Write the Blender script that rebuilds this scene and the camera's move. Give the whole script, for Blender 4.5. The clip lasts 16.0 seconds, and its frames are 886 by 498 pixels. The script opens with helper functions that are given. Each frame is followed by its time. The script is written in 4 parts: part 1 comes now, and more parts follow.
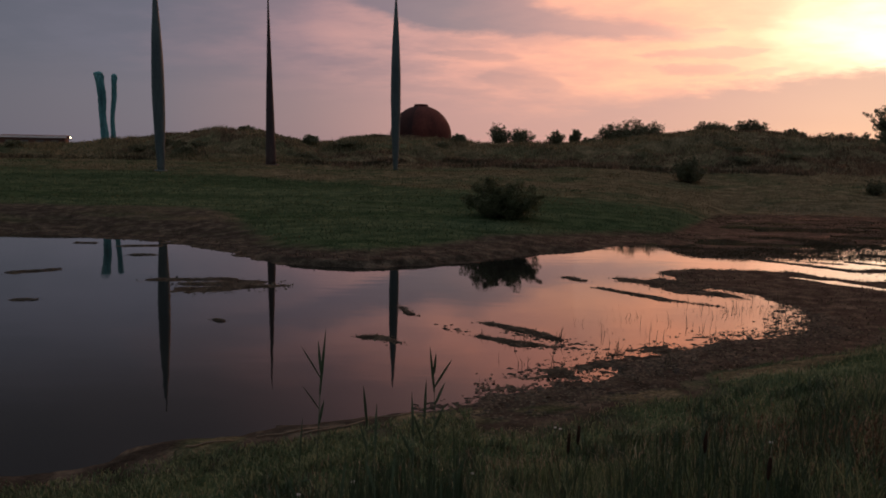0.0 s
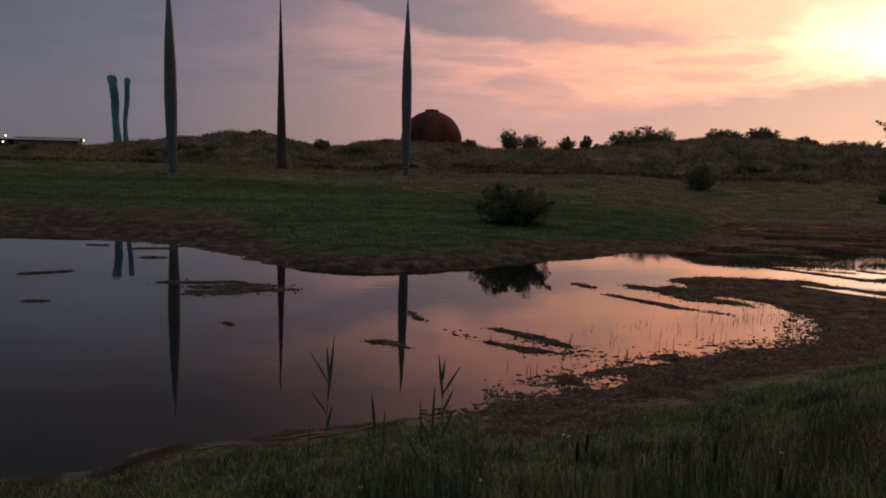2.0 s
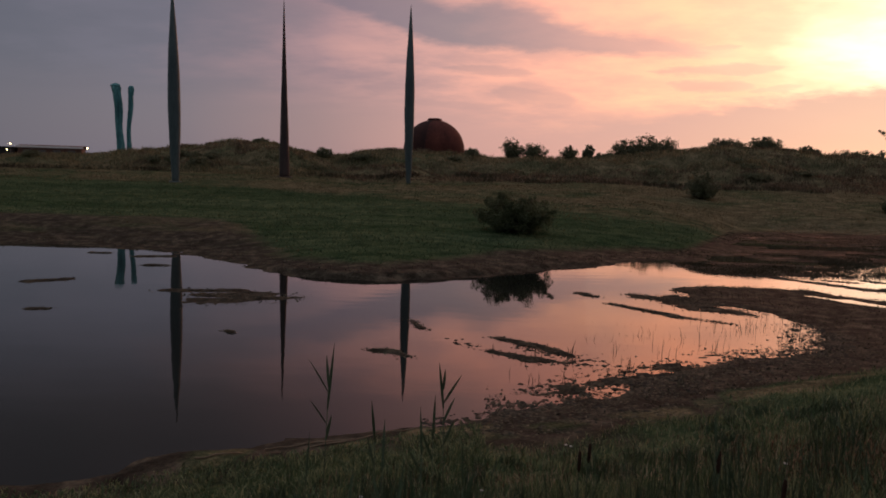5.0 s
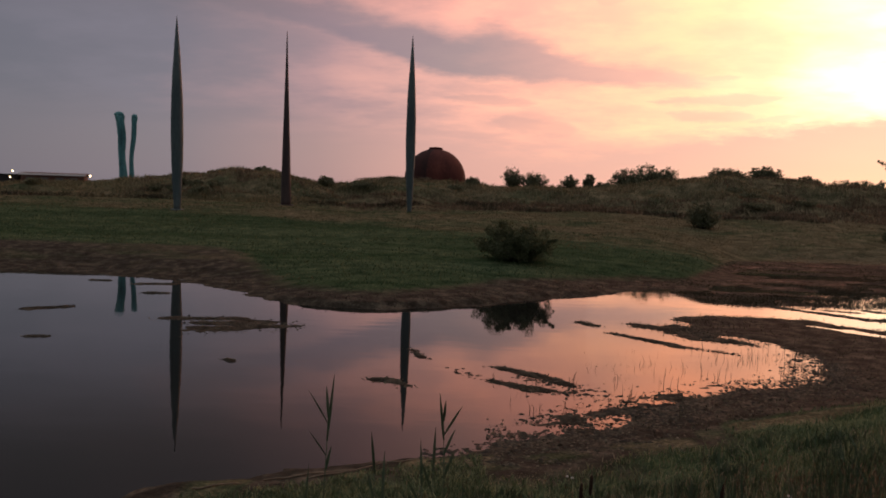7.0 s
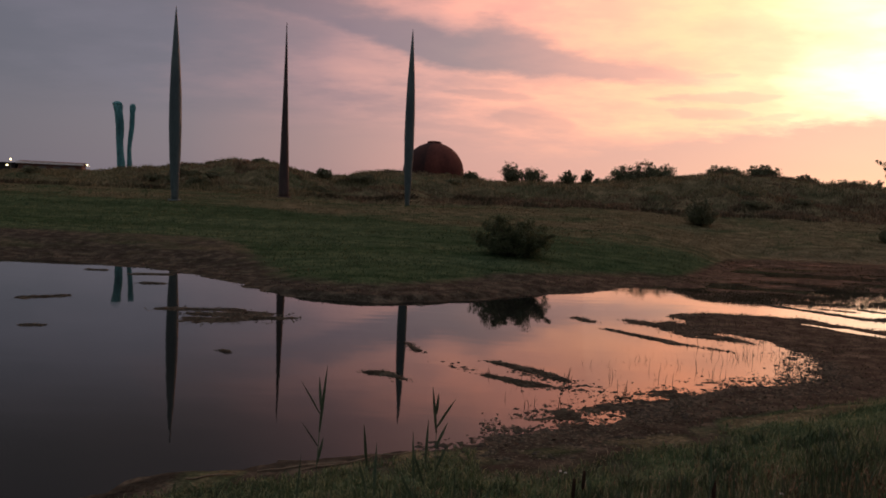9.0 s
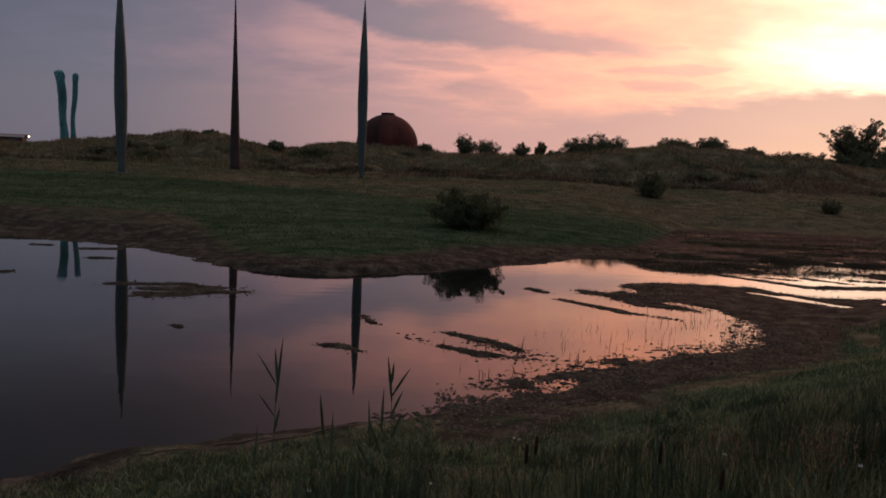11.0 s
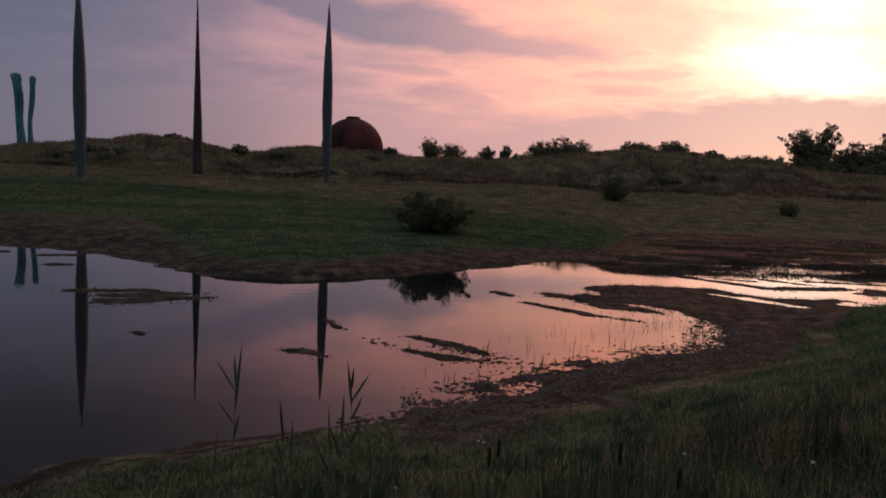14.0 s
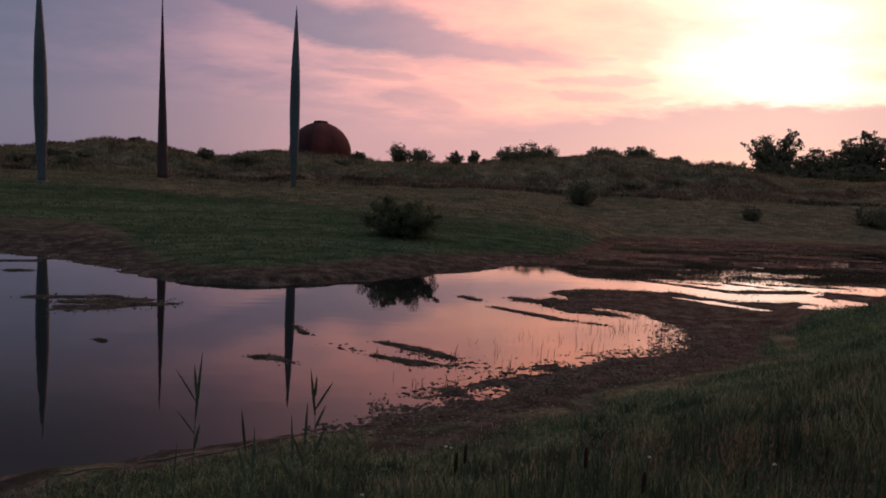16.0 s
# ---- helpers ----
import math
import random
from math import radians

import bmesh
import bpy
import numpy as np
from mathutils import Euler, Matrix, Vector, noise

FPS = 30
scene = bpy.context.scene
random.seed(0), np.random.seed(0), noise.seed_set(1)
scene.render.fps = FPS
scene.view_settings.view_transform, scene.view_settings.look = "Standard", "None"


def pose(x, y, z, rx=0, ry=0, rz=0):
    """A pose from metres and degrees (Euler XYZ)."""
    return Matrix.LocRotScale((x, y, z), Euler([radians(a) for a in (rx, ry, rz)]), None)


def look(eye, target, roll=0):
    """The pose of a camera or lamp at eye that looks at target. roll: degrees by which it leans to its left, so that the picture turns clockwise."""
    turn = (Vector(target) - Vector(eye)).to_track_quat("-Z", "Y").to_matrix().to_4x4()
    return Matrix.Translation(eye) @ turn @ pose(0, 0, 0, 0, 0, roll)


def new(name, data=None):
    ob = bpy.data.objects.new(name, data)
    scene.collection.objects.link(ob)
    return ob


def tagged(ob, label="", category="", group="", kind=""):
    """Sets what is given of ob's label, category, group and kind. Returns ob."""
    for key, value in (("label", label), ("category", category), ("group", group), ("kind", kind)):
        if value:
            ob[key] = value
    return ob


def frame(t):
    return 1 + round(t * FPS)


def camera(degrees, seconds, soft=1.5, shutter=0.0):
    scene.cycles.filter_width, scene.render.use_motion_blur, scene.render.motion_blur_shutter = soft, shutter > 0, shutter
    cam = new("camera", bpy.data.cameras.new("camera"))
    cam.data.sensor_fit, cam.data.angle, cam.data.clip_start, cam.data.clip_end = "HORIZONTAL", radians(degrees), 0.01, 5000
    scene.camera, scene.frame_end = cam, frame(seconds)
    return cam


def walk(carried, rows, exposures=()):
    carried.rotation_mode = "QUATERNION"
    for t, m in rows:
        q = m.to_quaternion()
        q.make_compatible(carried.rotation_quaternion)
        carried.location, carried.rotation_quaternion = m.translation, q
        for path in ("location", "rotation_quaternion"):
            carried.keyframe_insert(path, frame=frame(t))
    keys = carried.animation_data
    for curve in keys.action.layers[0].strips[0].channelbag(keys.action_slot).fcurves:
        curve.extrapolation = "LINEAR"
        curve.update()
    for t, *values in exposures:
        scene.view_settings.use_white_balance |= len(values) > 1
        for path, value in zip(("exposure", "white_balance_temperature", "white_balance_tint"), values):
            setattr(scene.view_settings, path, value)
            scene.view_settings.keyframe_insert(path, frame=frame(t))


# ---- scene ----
cam = camera(59.37, 16.0, soft=1.8)
PATH = [
    (0.0, pose(-0.019, -0.002, 3.994, 82.71, -1.01, -0.02)),
    (0.5, pose(-0.020, -0.000, 3.990, 83.07, -1.13, 0.21)),
    (1.0, pose(-0.019, 0.008, 3.993, 83.16, -1.21, 0.44)),
    (1.5, pose(-0.015, 0.005, 4.008, 83.12, -1.32, 0.51)),
    (2.0, pose(-0.020, 0.010, 3.995, 83.08, -1.43, 0.74)),
    (2.5, pose(-0.020, -0.016, 4.013, 83.25, -1.61, 0.67)),
    (3.0, pose(-0.012, 0.009, 3.998, 83.17, -1.58, 0.72)),
    (3.5, pose(-0.015, 0.027, 3.993, 82.89, -1.54, 0.83)),
    (4.0, pose(-0.016, 0.027, 3.988, 82.86, -1.55, 0.81)),
    (6.5, pose(-0.012, 0.040, 3.999, 85.66, -1.58, 1.15)),
    (7.0, pose(-0.016, 0.031, 4.000, 85.80, -1.74, 1.00)),
    (7.5, pose(-0.016, 0.039, 3.987, 85.90, -2.00, 0.93)),
    (8.0, pose(-0.020, 0.011, 3.991, 85.95, -2.17, 0.86)),
    (8.5, pose(-0.017, 0.006, 3.994, 85.77, -2.38, 0.74)),
    (9.0, pose(-0.005, 0.036, 3.995, 85.37, -2.49, 0.87)),
    (9.5, pose(0.005, 0.072, 3.983, 84.98, -2.40, 0.52)),
    (10.0, pose(-0.013, -0.003, 3.988, 83.95, -2.44, -0.71)),
    (12.5, pose(0.017, -0.008, 4.005, 83.35, -2.22, -3.48)),
    (13.0, pose(0.003, -0.081, 4.026, 83.67, -2.19, -3.86)),
    (13.5, pose(0.012, -0.089, 4.015, 83.84, -2.31, -4.46)),
    (14.0, pose(0.028, -0.046, 4.009, 83.85, -2.36, -5.00)),
    (14.5, pose(0.045, 0.006, 4.002, 83.95, -2.43, -5.66)),
    (15.0, pose(0.046, 0.003, 4.008, 83.97, -2.46, -6.22)),
    (15.5, pose(0.047, -0.032, 4.013, 84.13, -2.52, -6.91)),
    (16.0, pose(0.048, -0.035, 4.017, 84.28, -2.50, -7.31)),
]
SKY_STRENGTH = 1.0
# colours by the angle from the sun, in right angles
SKY_GLOW = [(0.0, (2.9, 1.85, 1.2)), (0.05, (2.6, 1.30, 0.78)), (0.10, (2.25, 0.93, 0.52)), (0.145, (1.95, 0.78, 0.435)), (0.21, (1.52, 0.67, 0.41)), (0.28, (1.16, 0.53, 0.385)), (0.35, (0.82, 0.42, 0.36)), (0.43, (0.46, 0.278, 0.29)), (0.50, (0.287, 0.213, 0.243)), (0.57, (0.19, 0.175, 0.217)), (0.75, (0.134, 0.134, 0.168)), (0.98, (0.25, 0.245, 0.285))]
SKY_CLOUD = [(0.0, (1.6, 1.0, 0.68)), (0.10, (1.05, 0.60, 0.44)), (0.18, (0.86, 0.45, 0.365)), (0.25, (0.62, 0.355, 0.325)), (0.33, (0.36, 0.26, 0.275)), (0.42, (0.283, 0.208, 0.245)), (0.52, (0.195, 0.171, 0.207)), (0.65, (0.134, 0.134, 0.167)), (0.8, (0.12, 0.122, 0.156)), (0.98, (0.22, 0.215, 0.25))]
SKY_LOW = [(0.0, (0.76, 0.445, 0.37)), (0.15, (0.74, 0.412, 0.362)), (0.26, (0.72, 0.388, 0.348)), (0.35, (0.65, 0.36, 0.33)), (0.45, (0.385, 0.252, 0.260)), (0.56, (0.218, 0.187, 0.221)), (0.75, (0.136, 0.136, 0.169)), (0.98, (0.26, 0.25, 0.285))]
# the long mauve bank: bearing and height of its lower and upper edge, and the top of the haze over the horizon, in degrees
BANK_LOW = [(-24, 12.9), (-16.7, 11.9), (-10.4, 10.9), (-4.7, 9.3), (-2.2, 8.3), (-0.6, 8.05), (7.6, 7.7), (15.5, 7.4), (21, 7.4)]
BANK_TOP = [(-24, 16), (-14, 14), (-4.8, 12.4), (-0.7, 11.3), (2.6, 12.0), (5.1, 11.5), (7.5, 10.6), (11.5, 9.7), (15.4, 9.1), (21, 8.1)]
HAZE_TOP = [(-40, 5.4), (-10, 5.0), (0, 4.4), (5, 4.0), (9, 3.9), (15.6, 4.4), (22.9, 4.9), (25, 5.35), (29, 5.6), (40, 5.4)]
# thin clouds before the glow: from bearing, height, to bearing, height, half thickness, cover
WISPS = [(13.5, 6.75, 22.4, 6.9, 0.30, 0.75), (14.6, 5.85, 20.5, 5.65, 0.36, 0.8), (20.0, 5.35, 23.6, 5.7, 0.22, 0.7), (16.4, 8.25, 19.6, 8.3, 0.2, 0.6), (2.4, 5.3, 8.5, 4.6, 0.6, 0.55), (-1.5, 6.9, 5.5, 6.6, 0.3, 0.5), (16.5, 4.9, 19.0, 5.1, 0.15, 0.5), (9.5, 13.6, 12.0, 13.9, 0.4, 0.5)]
EXPOSURES = [(0.0, -0.33, 6170, 9.8), (4.0, -0.34, 6120, 9.8), (6.5, 0.04, 6600, 11), (8.5, 0.0, 6570, 11), (9.0, -0.1, 6480, 11), (9.5, -0.25, 6300, 11), (10.0, -0.32, 6130, 11),
             (12.5, -0.34, 5850, 14), (14.5, -0.27, 5680, 17.5), (16.0, -0.17, 5650, 19.5)]
walk(cam, PATH, EXPOSURES)

# ---------------------------------------------------------------- light
SUN_AZ, SUN_EL = radians(30.0), radians(8.0)
SUN_DIR = Vector((math.sin(SUN_AZ) * math.cos(SUN_EL), math.cos(SUN_AZ) * math.cos(SUN_EL), math.sin(SUN_EL)))


class Nodes:
    """Short way to write node trees."""

    def __init__(self, tree):
        self.tree = tree
        tree.nodes.clear()

    def add(self, kind, **values):
        n = self.tree.nodes.new(kind)
        for k, v in values.items():
            self.put(n.inputs[k], v)
        return n

    def attribute(self, name):
        n = self.tree.nodes.new("ShaderNodeAttribute")
        n.attribute_name = name
        return n.outputs["Fac"]

    def put(self, socket, v):
        if isinstance(v, bpy.types.NodeSocket):
            self.tree.links.new(v, socket)
        else:
            socket.default_value = v

    def math(self, op, a, b=0.0, c=0.0):
        n = self.tree.nodes.new("ShaderNodeMath")
        n.operation = op
        for s, v in zip(n.inputs, (a, b, c)):
            self.put(s, v)
        return n.outputs[0]

    def vec(self, op, a, b=(0, 0, 0)):
        n = self.tree.nodes.new("ShaderNodeVectorMath")
        n.operation = op
        self.put(n.inputs[0], a)
        self.put(n.inputs[1], b)
        return n.outputs["Value"] if op in ("DOT_PRODUCT", "LENGTH") else n.outputs["Vector"]

    def ramp(self, fac, stops, mode="LINEAR"):
        n = self.tree.nodes.new("ShaderNodeValToRGB")
        n.color_ramp.interpolation = mode
        e = n.color_ramp.elements
        while len(e) < len(stops):
            e.new(0.5)
        for el, (p, c) in zip(e, stops):
            el.position = p
            el.color = (*c, 1) if isinstance(c, tuple) else (c, c, c, 1)
        self.put(n.inputs[0], fac)
        return n.outputs[0]

    def mix(self, fac, a, b, mode="MIX"):
        n = self.tree.nodes.new("ShaderNodeMix")
        n.data_type, n.blend_type = "RGBA", mode
        self.put(n.inputs[0], fac)
        for i, v in ((6, a), (7, b)):
            self.put(n.inputs[i], (*v, 1) if isinstance(v, tuple) else v)
        return n.outputs[2]

    def noise(self, vector, scale, detail=4.0, rough=0.55):
        n = self.tree.nodes.new("ShaderNodeTexNoise")
        self.put(n.inputs["Vector"], vector)
        for k, v in (("Scale", scale), ("Detail", detail), ("Roughness", rough)):
            self.put(n.inputs[k], v)
        return n.outputs[0]


world = bpy.data.worlds.new("dusk_sky")
scene.world = world
world.use_nodes = True
N = Nodes(world.node_tree)
direction = N.add("ShaderNodeTexCoord").outputs["Generated"]
direction = N.vec("NORMALIZE", direction)
split = N.add("ShaderNodeSeparateXYZ", Vector=direction)
up = split.outputs["Z"]
# angle from the sun, flattened so that the glow is wider than it is high
away = N.math("ARCCOSINE", N.math("MINIMUM", N.vec("DOT_PRODUCT", direction, tuple(SUN_DIR)), 1.0))
away = N.math("DIVIDE", away, radians(90))
# drawn-out sheets of cloud, seen in perspective
deep = N.math("ADD", N.math("MAXIMUM", up, 0.0), 0.17)
plane = N.add("ShaderNodeCombineXYZ", X=N.math("DIVIDE", split.outputs["X"], deep), Y=N.math("DIVIDE", split.outputs["Y"], deep), Z=0.0).outputs[0]
turn = N.add("ShaderNodeMapping", Vector=plane)
turn.inputs["Rotation"].default_value = (0, 0, radians(12))
turn.inputs["Scale"].default_value = (0.8, 1.0, 1)
turn.inputs["Location"].default_value = (3.2, 1.4, 0)
sheet = N.noise(turn.outputs[0], 1.9, 6.0, 0.58)
wisps = N.noise(turn.outputs[0], 5.5, 6.0, 0.6)
soft_edge = N.math("ADD", away, N.math("MULTIPLY", N.math("SUBTRACT", sheet, 0.5), 0.16))
clear = N.ramp(soft_edge, SKY_GLOW)
cloud = N.ramp(soft_edge, SKY_CLOUD)
cover = N.math("ADD", N.math("MULTIPLY", sheet, 0.72), N.math("MULTIPLY", wisps, 0.28))
cover = N.ramp(cover, [(0.42, 0.0), (0.58, 1.0)], "EASE")
bearing = N.math("MULTIPLY", N.math("ARCTAN2", split.outputs["X"], split.outputs["Y"]), 57.3)
raised = N.math("MULTIPLY", N.math("ARCSINE", up), 57.3)
flat_sky = N.add("ShaderNodeCombineXYZ", X=N.math("MULTIPLY", bearing, 0.11), Y=N.math("MULTIPLY", raised, 0.42), Z=0.0).outputs[0]
puffs = N.math("SUBTRACT", N.noise(flat_sky, 1.5, 7.0, 0.6), 0.5)
shreds = N.math("SUBTRACT", N.noise(flat_sky, 4.2, 6.0, 0.62), 0.5)


def edge_line(rows):
    """Height in degrees along the bearing."""
    across = N.math("ADD", N.math("DIVIDE", bearing, 80.0), 0.5)
    return N.math("MULTIPLY", N.ramp(across, [((b + 40) / 80, e / 20) for b, e in rows]), 20.0)


def eased(value, a, b):
    return N.ramp(N.math("DIVIDE", N.math("SUBTRACT", value, a), b - a), [(0.0, 0.0), (1.0, 1.0)], "EASE")


over = N.math("ADD", N.math("SUBTRACT", raised, edge_line(BANK_LOW)), N.math("MULTIPLY", shreds, 1.2))
under = N.math("ADD", N.math("SUBTRACT", edge_line(BANK_TOP), raised), N.math("MULTIPLY", puffs, 3.6))
bank = N.math("MULTIPLY", eased(over, -0.25, 0.75), eased(under, -0.7, 1.1))
bank = N.math("MULTIPLY", bank, N.math("MULTIPLY", eased(bearing, -26.0, -12.0), N.math("SUBTRACT", 1.0, eased(bearing, 15.0, 22.0))))
for b0, e0, b1, e1, half, much in WISPS:
    along = N.math("DIVIDE", N.math("SUBTRACT", bearing, b0), b1 - b0)
    mid = N.math("ADD", e0, N.math("MULTIPLY", along, e1 - e0))
    off = N.math("DIVIDE", N.math("ABSOLUTE", N.math("SUBTRACT", N.math("ADD", raised, N.math("MULTIPLY", shreds, 0.9)), mid)), half)
    ends = N.math("ABSOLUTE", N.math("SUBTRACT", N.math("MULTIPLY", along, 2.0), 1.0))
    off = N.math("ADD", N.math("ADD", off, N.math("POWER", ends, 4.0)), N.math("MULTIPLY", puffs, -1.6))
    bank = N.math("MAXIMUM", bank, N.math("MULTIPLY", N.math("SUBTRACT", 1.0, eased(off, 0.5, 1.9)), much))
# more of the same cloud higher up, away from the sun
high = N.math("MULTIPLY", eased(N.math("ADD", raised, N.math("MULTIPLY", puffs, 6.0)), 13.5, 18.0), N.math("SUBTRACT", 1.0, eased(bearing, 4.0, 24.0)))
bank = N.math("MAXIMUM", bank, N.math("MULTIPLY", high, 0.92))
cover = N.math("MAXIMUM", N.math("MULTIPLY", cover, 0.36), bank)
painted = N.mix(N.math("MULTIPLY", cover, 0.95), clear, cloud)
blur = N.math("ADD", 0.8, N.math("MULTIPLY", N.math("SUBTRACT", 1.0, eased(bearing, 2.0, 24.0)), 2.4))
haze = N.math("DIVIDE", N.math("ADD", N.math("SUBTRACT", edge_line(HAZE_TOP), N.math("ABSOLUTE", raised)), N.math("MULTIPLY", N.math("ADD", shreds, puffs), 1.5)), blur)
haze = eased(haze, -0.6, 0.7)
low = N.ramp(away, SKY_LOW)
painted = N.mix(N.math("MULTIPLY", haze, 0.97), painted, low)
# higher up the sheets near the sun are lit from below, those far from it lie in the earth's shade
lit_above = N.mix(N.ramp(away, [(0.25, 0.0), (0.55, 1.0)], "EASE"), (1.9, 1.42, 1.22), (0.66, 0.58, 0.51))
painted = N.mix(N.ramp(up, [(0.17, 0.0), (0.32, 1.0)], "EASE"), painted, N.mix(1.0, painted, lit_above, "MULTIPLY"))
overhead = N.ramp(up, [(0.42, 0.0), (0.85, 1.0)], "EASE")
painted = N.mix(overhead, painted, (0.42, 0.39, 0.42))
sky = N.add("ShaderNodeTexSky")
sky.sky_type, sky.sun_disc, sky.sun_elevation, sky.sun_rotation = "NISHITA", False, SUN_EL, SUN_AZ
total = N.mix(1.0, painted, N.mix(1.0, sky.outputs[0], (0.006, 0.006, 0.006), "MULTIPLY"), "ADD")
background = N.add("ShaderNodeBackground", Color=total, Strength=SKY_STRENGTH)
N.tree.links.new(background.outputs[0], N.add("ShaderNodeOutputWorld").inputs[0])

sun = new("sun", bpy.data.lights.new("sun", "SUN"))
sun.data.energy, sun.data.angle, sun.data.color = 0.02, radians(40), (1.0, 0.72, 0.5)
sun.matrix_world = look(tuple(SUN_DIR * 200), (0, 0, 0))


# ---------------------------------------------------------------- materials
def material(name, colours, scale=4.0, fine=30.0, rough=0.85, metal=0.0, bump=0.3, spec=0.3, stretch=(1, 1, 1), island=False, thin=0.0):
    """A surface with stains and grain: colours from dark to light."""
    m = bpy.data.materials.new(name)
    m.use_nodes = True
    n = Nodes(m.node_tree)
    place = n.add("ShaderNodeTexCoord").outputs["Object"]
    place = n.add("ShaderNodeMapping", Vector=place, Scale=stretch).outputs[0]
    large, small = n.noise(place, scale), n.noise(place, fine, 3.0)
    f = n.math("ADD", n.math("MULTIPLY", large, 0.65), n.math("MULTIPLY", small, 0.35))
    if island:
        f = n.math("ADD", n.math("MULTIPLY", f, 0.55), n.math("MULTIPLY", n.add("ShaderNodeNewGeometry").outputs["Random Per Island"], 0.45))
    step = 1.0 / max(1, len(colours) - 1)
    c = n.ramp(f, [((0.25 if island else 0.36) + (0.5 if island else 0.28) * i * step, col) for i, col in enumerate(colours)])
    b = n.add("ShaderNodeBump", Strength=bump, Distance=0.02, Height=small)
    p = n.add("ShaderNodeBsdfPrincipled", Roughness=n.math("ADD", rough - 0.1, n.math("MULTIPLY", large, 0.2)), Metallic=metal, Normal=b.outputs[0])
    n.put(p.inputs["Base Color"], c)
    n.put(p.inputs["Specular IOR Level"], spec)
    out = p.outputs[0]
    if thin:
        through_leaf = n.add("ShaderNodeBsdfTranslucent", Color=c)
        both = n.add("ShaderNodeMixShader", Fac=thin)
        n.tree.links.new(out, both.inputs[1])
        n.tree.links.new(through_leaf.outputs[0], both.inputs[2])
        out = both.outputs[0]
    n.tree.links.new(out, n.add("ShaderNodeOutputMaterial").inputs[0])
    return m


def ground_material():
    """Grass, dry grass and mud, by the ground's own layout."""
    m = bpy.data.materials.new("dune_ground")
    m.use_nodes = True
    n = Nodes(m.node_tree)
    place = n.add("ShaderNodeTexCoord").outputs["Object"]
    wide = n.add("ShaderNodeMapping", Vector=place, Scale=(0.62, 1, 0)).outputs[0]
    n_big, n_mid, n_fine = n.noise(wide, 0.22, 5), n.noise(wide, 1.4, 5), n.noise(place, 14.0, 4)
    mud_in = n.attribute("mud")
    dry_in = n.attribute("dry")
    blend = n.math("ADD", n.math("MULTIPLY", n_mid, 0.45), n.math("MULTIPLY", n_fine, 0.55))
    green = n.ramp(blend, [(0.38, (0.030, 0.048, 0.025)), (0.5, (0.064, 0.094, 0.049)), (0.62, (0.138, 0.162, 0.085))])
    bands = n.add("ShaderNodeMapping", Vector=place, Scale=(0.05, 0.42, 0)).outputs[0]
    green = n.mix(n.ramp(n.noise(bands, 1.0, 4, 0.6), [(0.42, 0.0), (0.58, 1.0)]), green, n.mix(1.0, green, (0.62, 0.72, 0.66), "MULTIPLY"))
    tan = n.ramp(blend, [(0.38, (0.052, 0.051, 0.030)), (0.5, (0.120, 0.109, 0.064)), (0.62, (0.24, 0.202, 0.125))])
    n_mud = n.math("ADD", n.math("MULTIPLY", n.noise(place, 1.9, 6, 0.62), 0.7), n.math("MULTIPLY", n_fine, 0.3))
    earth = n.ramp(n_mud, [(0.36, (0.017, 0.0155, 0.0115)), (0.5, (0.047, 0.042, 0.031)), (0.64, (0.125, 0.110, 0.080))])
    spread = n.math("MULTIPLY", n.math("SUBTRACT", n_big, 0.5), 1.1)
    spread = n.math("ADD", spread, n.math("MULTIPLY", n.math("SUBTRACT", n_mid, 0.5), 0.3))
    dry = n.ramp(n.math("ADD", dry_in, spread), [(0.35, 0.0), (0.7, 1.0)])
    mud = n.ramp(n.math("ADD", mud_in, n.math("MULTIPLY", n.math("SUBTRACT", n_mid, 0.5), 0.55)), [(0.30, 0.0), (0.72, 1.0)])
    c = n.mix(mud, n.mix(dry, green, tan), earth)
    streaks = n.add("ShaderNodeMapping", Vector=place, Scale=(0.16, 0.75, 0)).outputs[0]
    wet = n.ramp(n.noise(streaks, 1.8, 7, 0.68), [(0.54, 0.0), (0.66, 1.0)])
    wet = n.math("MULTIPLY", n.math("MULTIPLY", wet, mud), n.attribute("wet"))
    rough = n.math("SUBTRACT", 0.97, n.math("MULTIPLY", mud, n.math("MULTIPLY", n_mid, 0.25)))
    rough = n.math("SUBTRACT", rough, n.math("MULTIPLY", wet, 0.45))
    b = n.add("ShaderNodeBump", Strength=0.7, Distance=0.08, Height=blend)
    p = n.add("ShaderNodeBsdfPrincipled", Roughness=rough, Normal=b.outputs[0])
    n.put(p.inputs["Base Color"], c)
    n.put(p.inputs["Specular IOR Level"], n.math("ADD", n.math("MULTIPLY", mud, 0.03), n.math("MULTIPLY", wet, 0.09)))
    n.tree.links.new(p.outputs[0], n.add("ShaderNodeOutputMaterial").inputs[0])
    return m


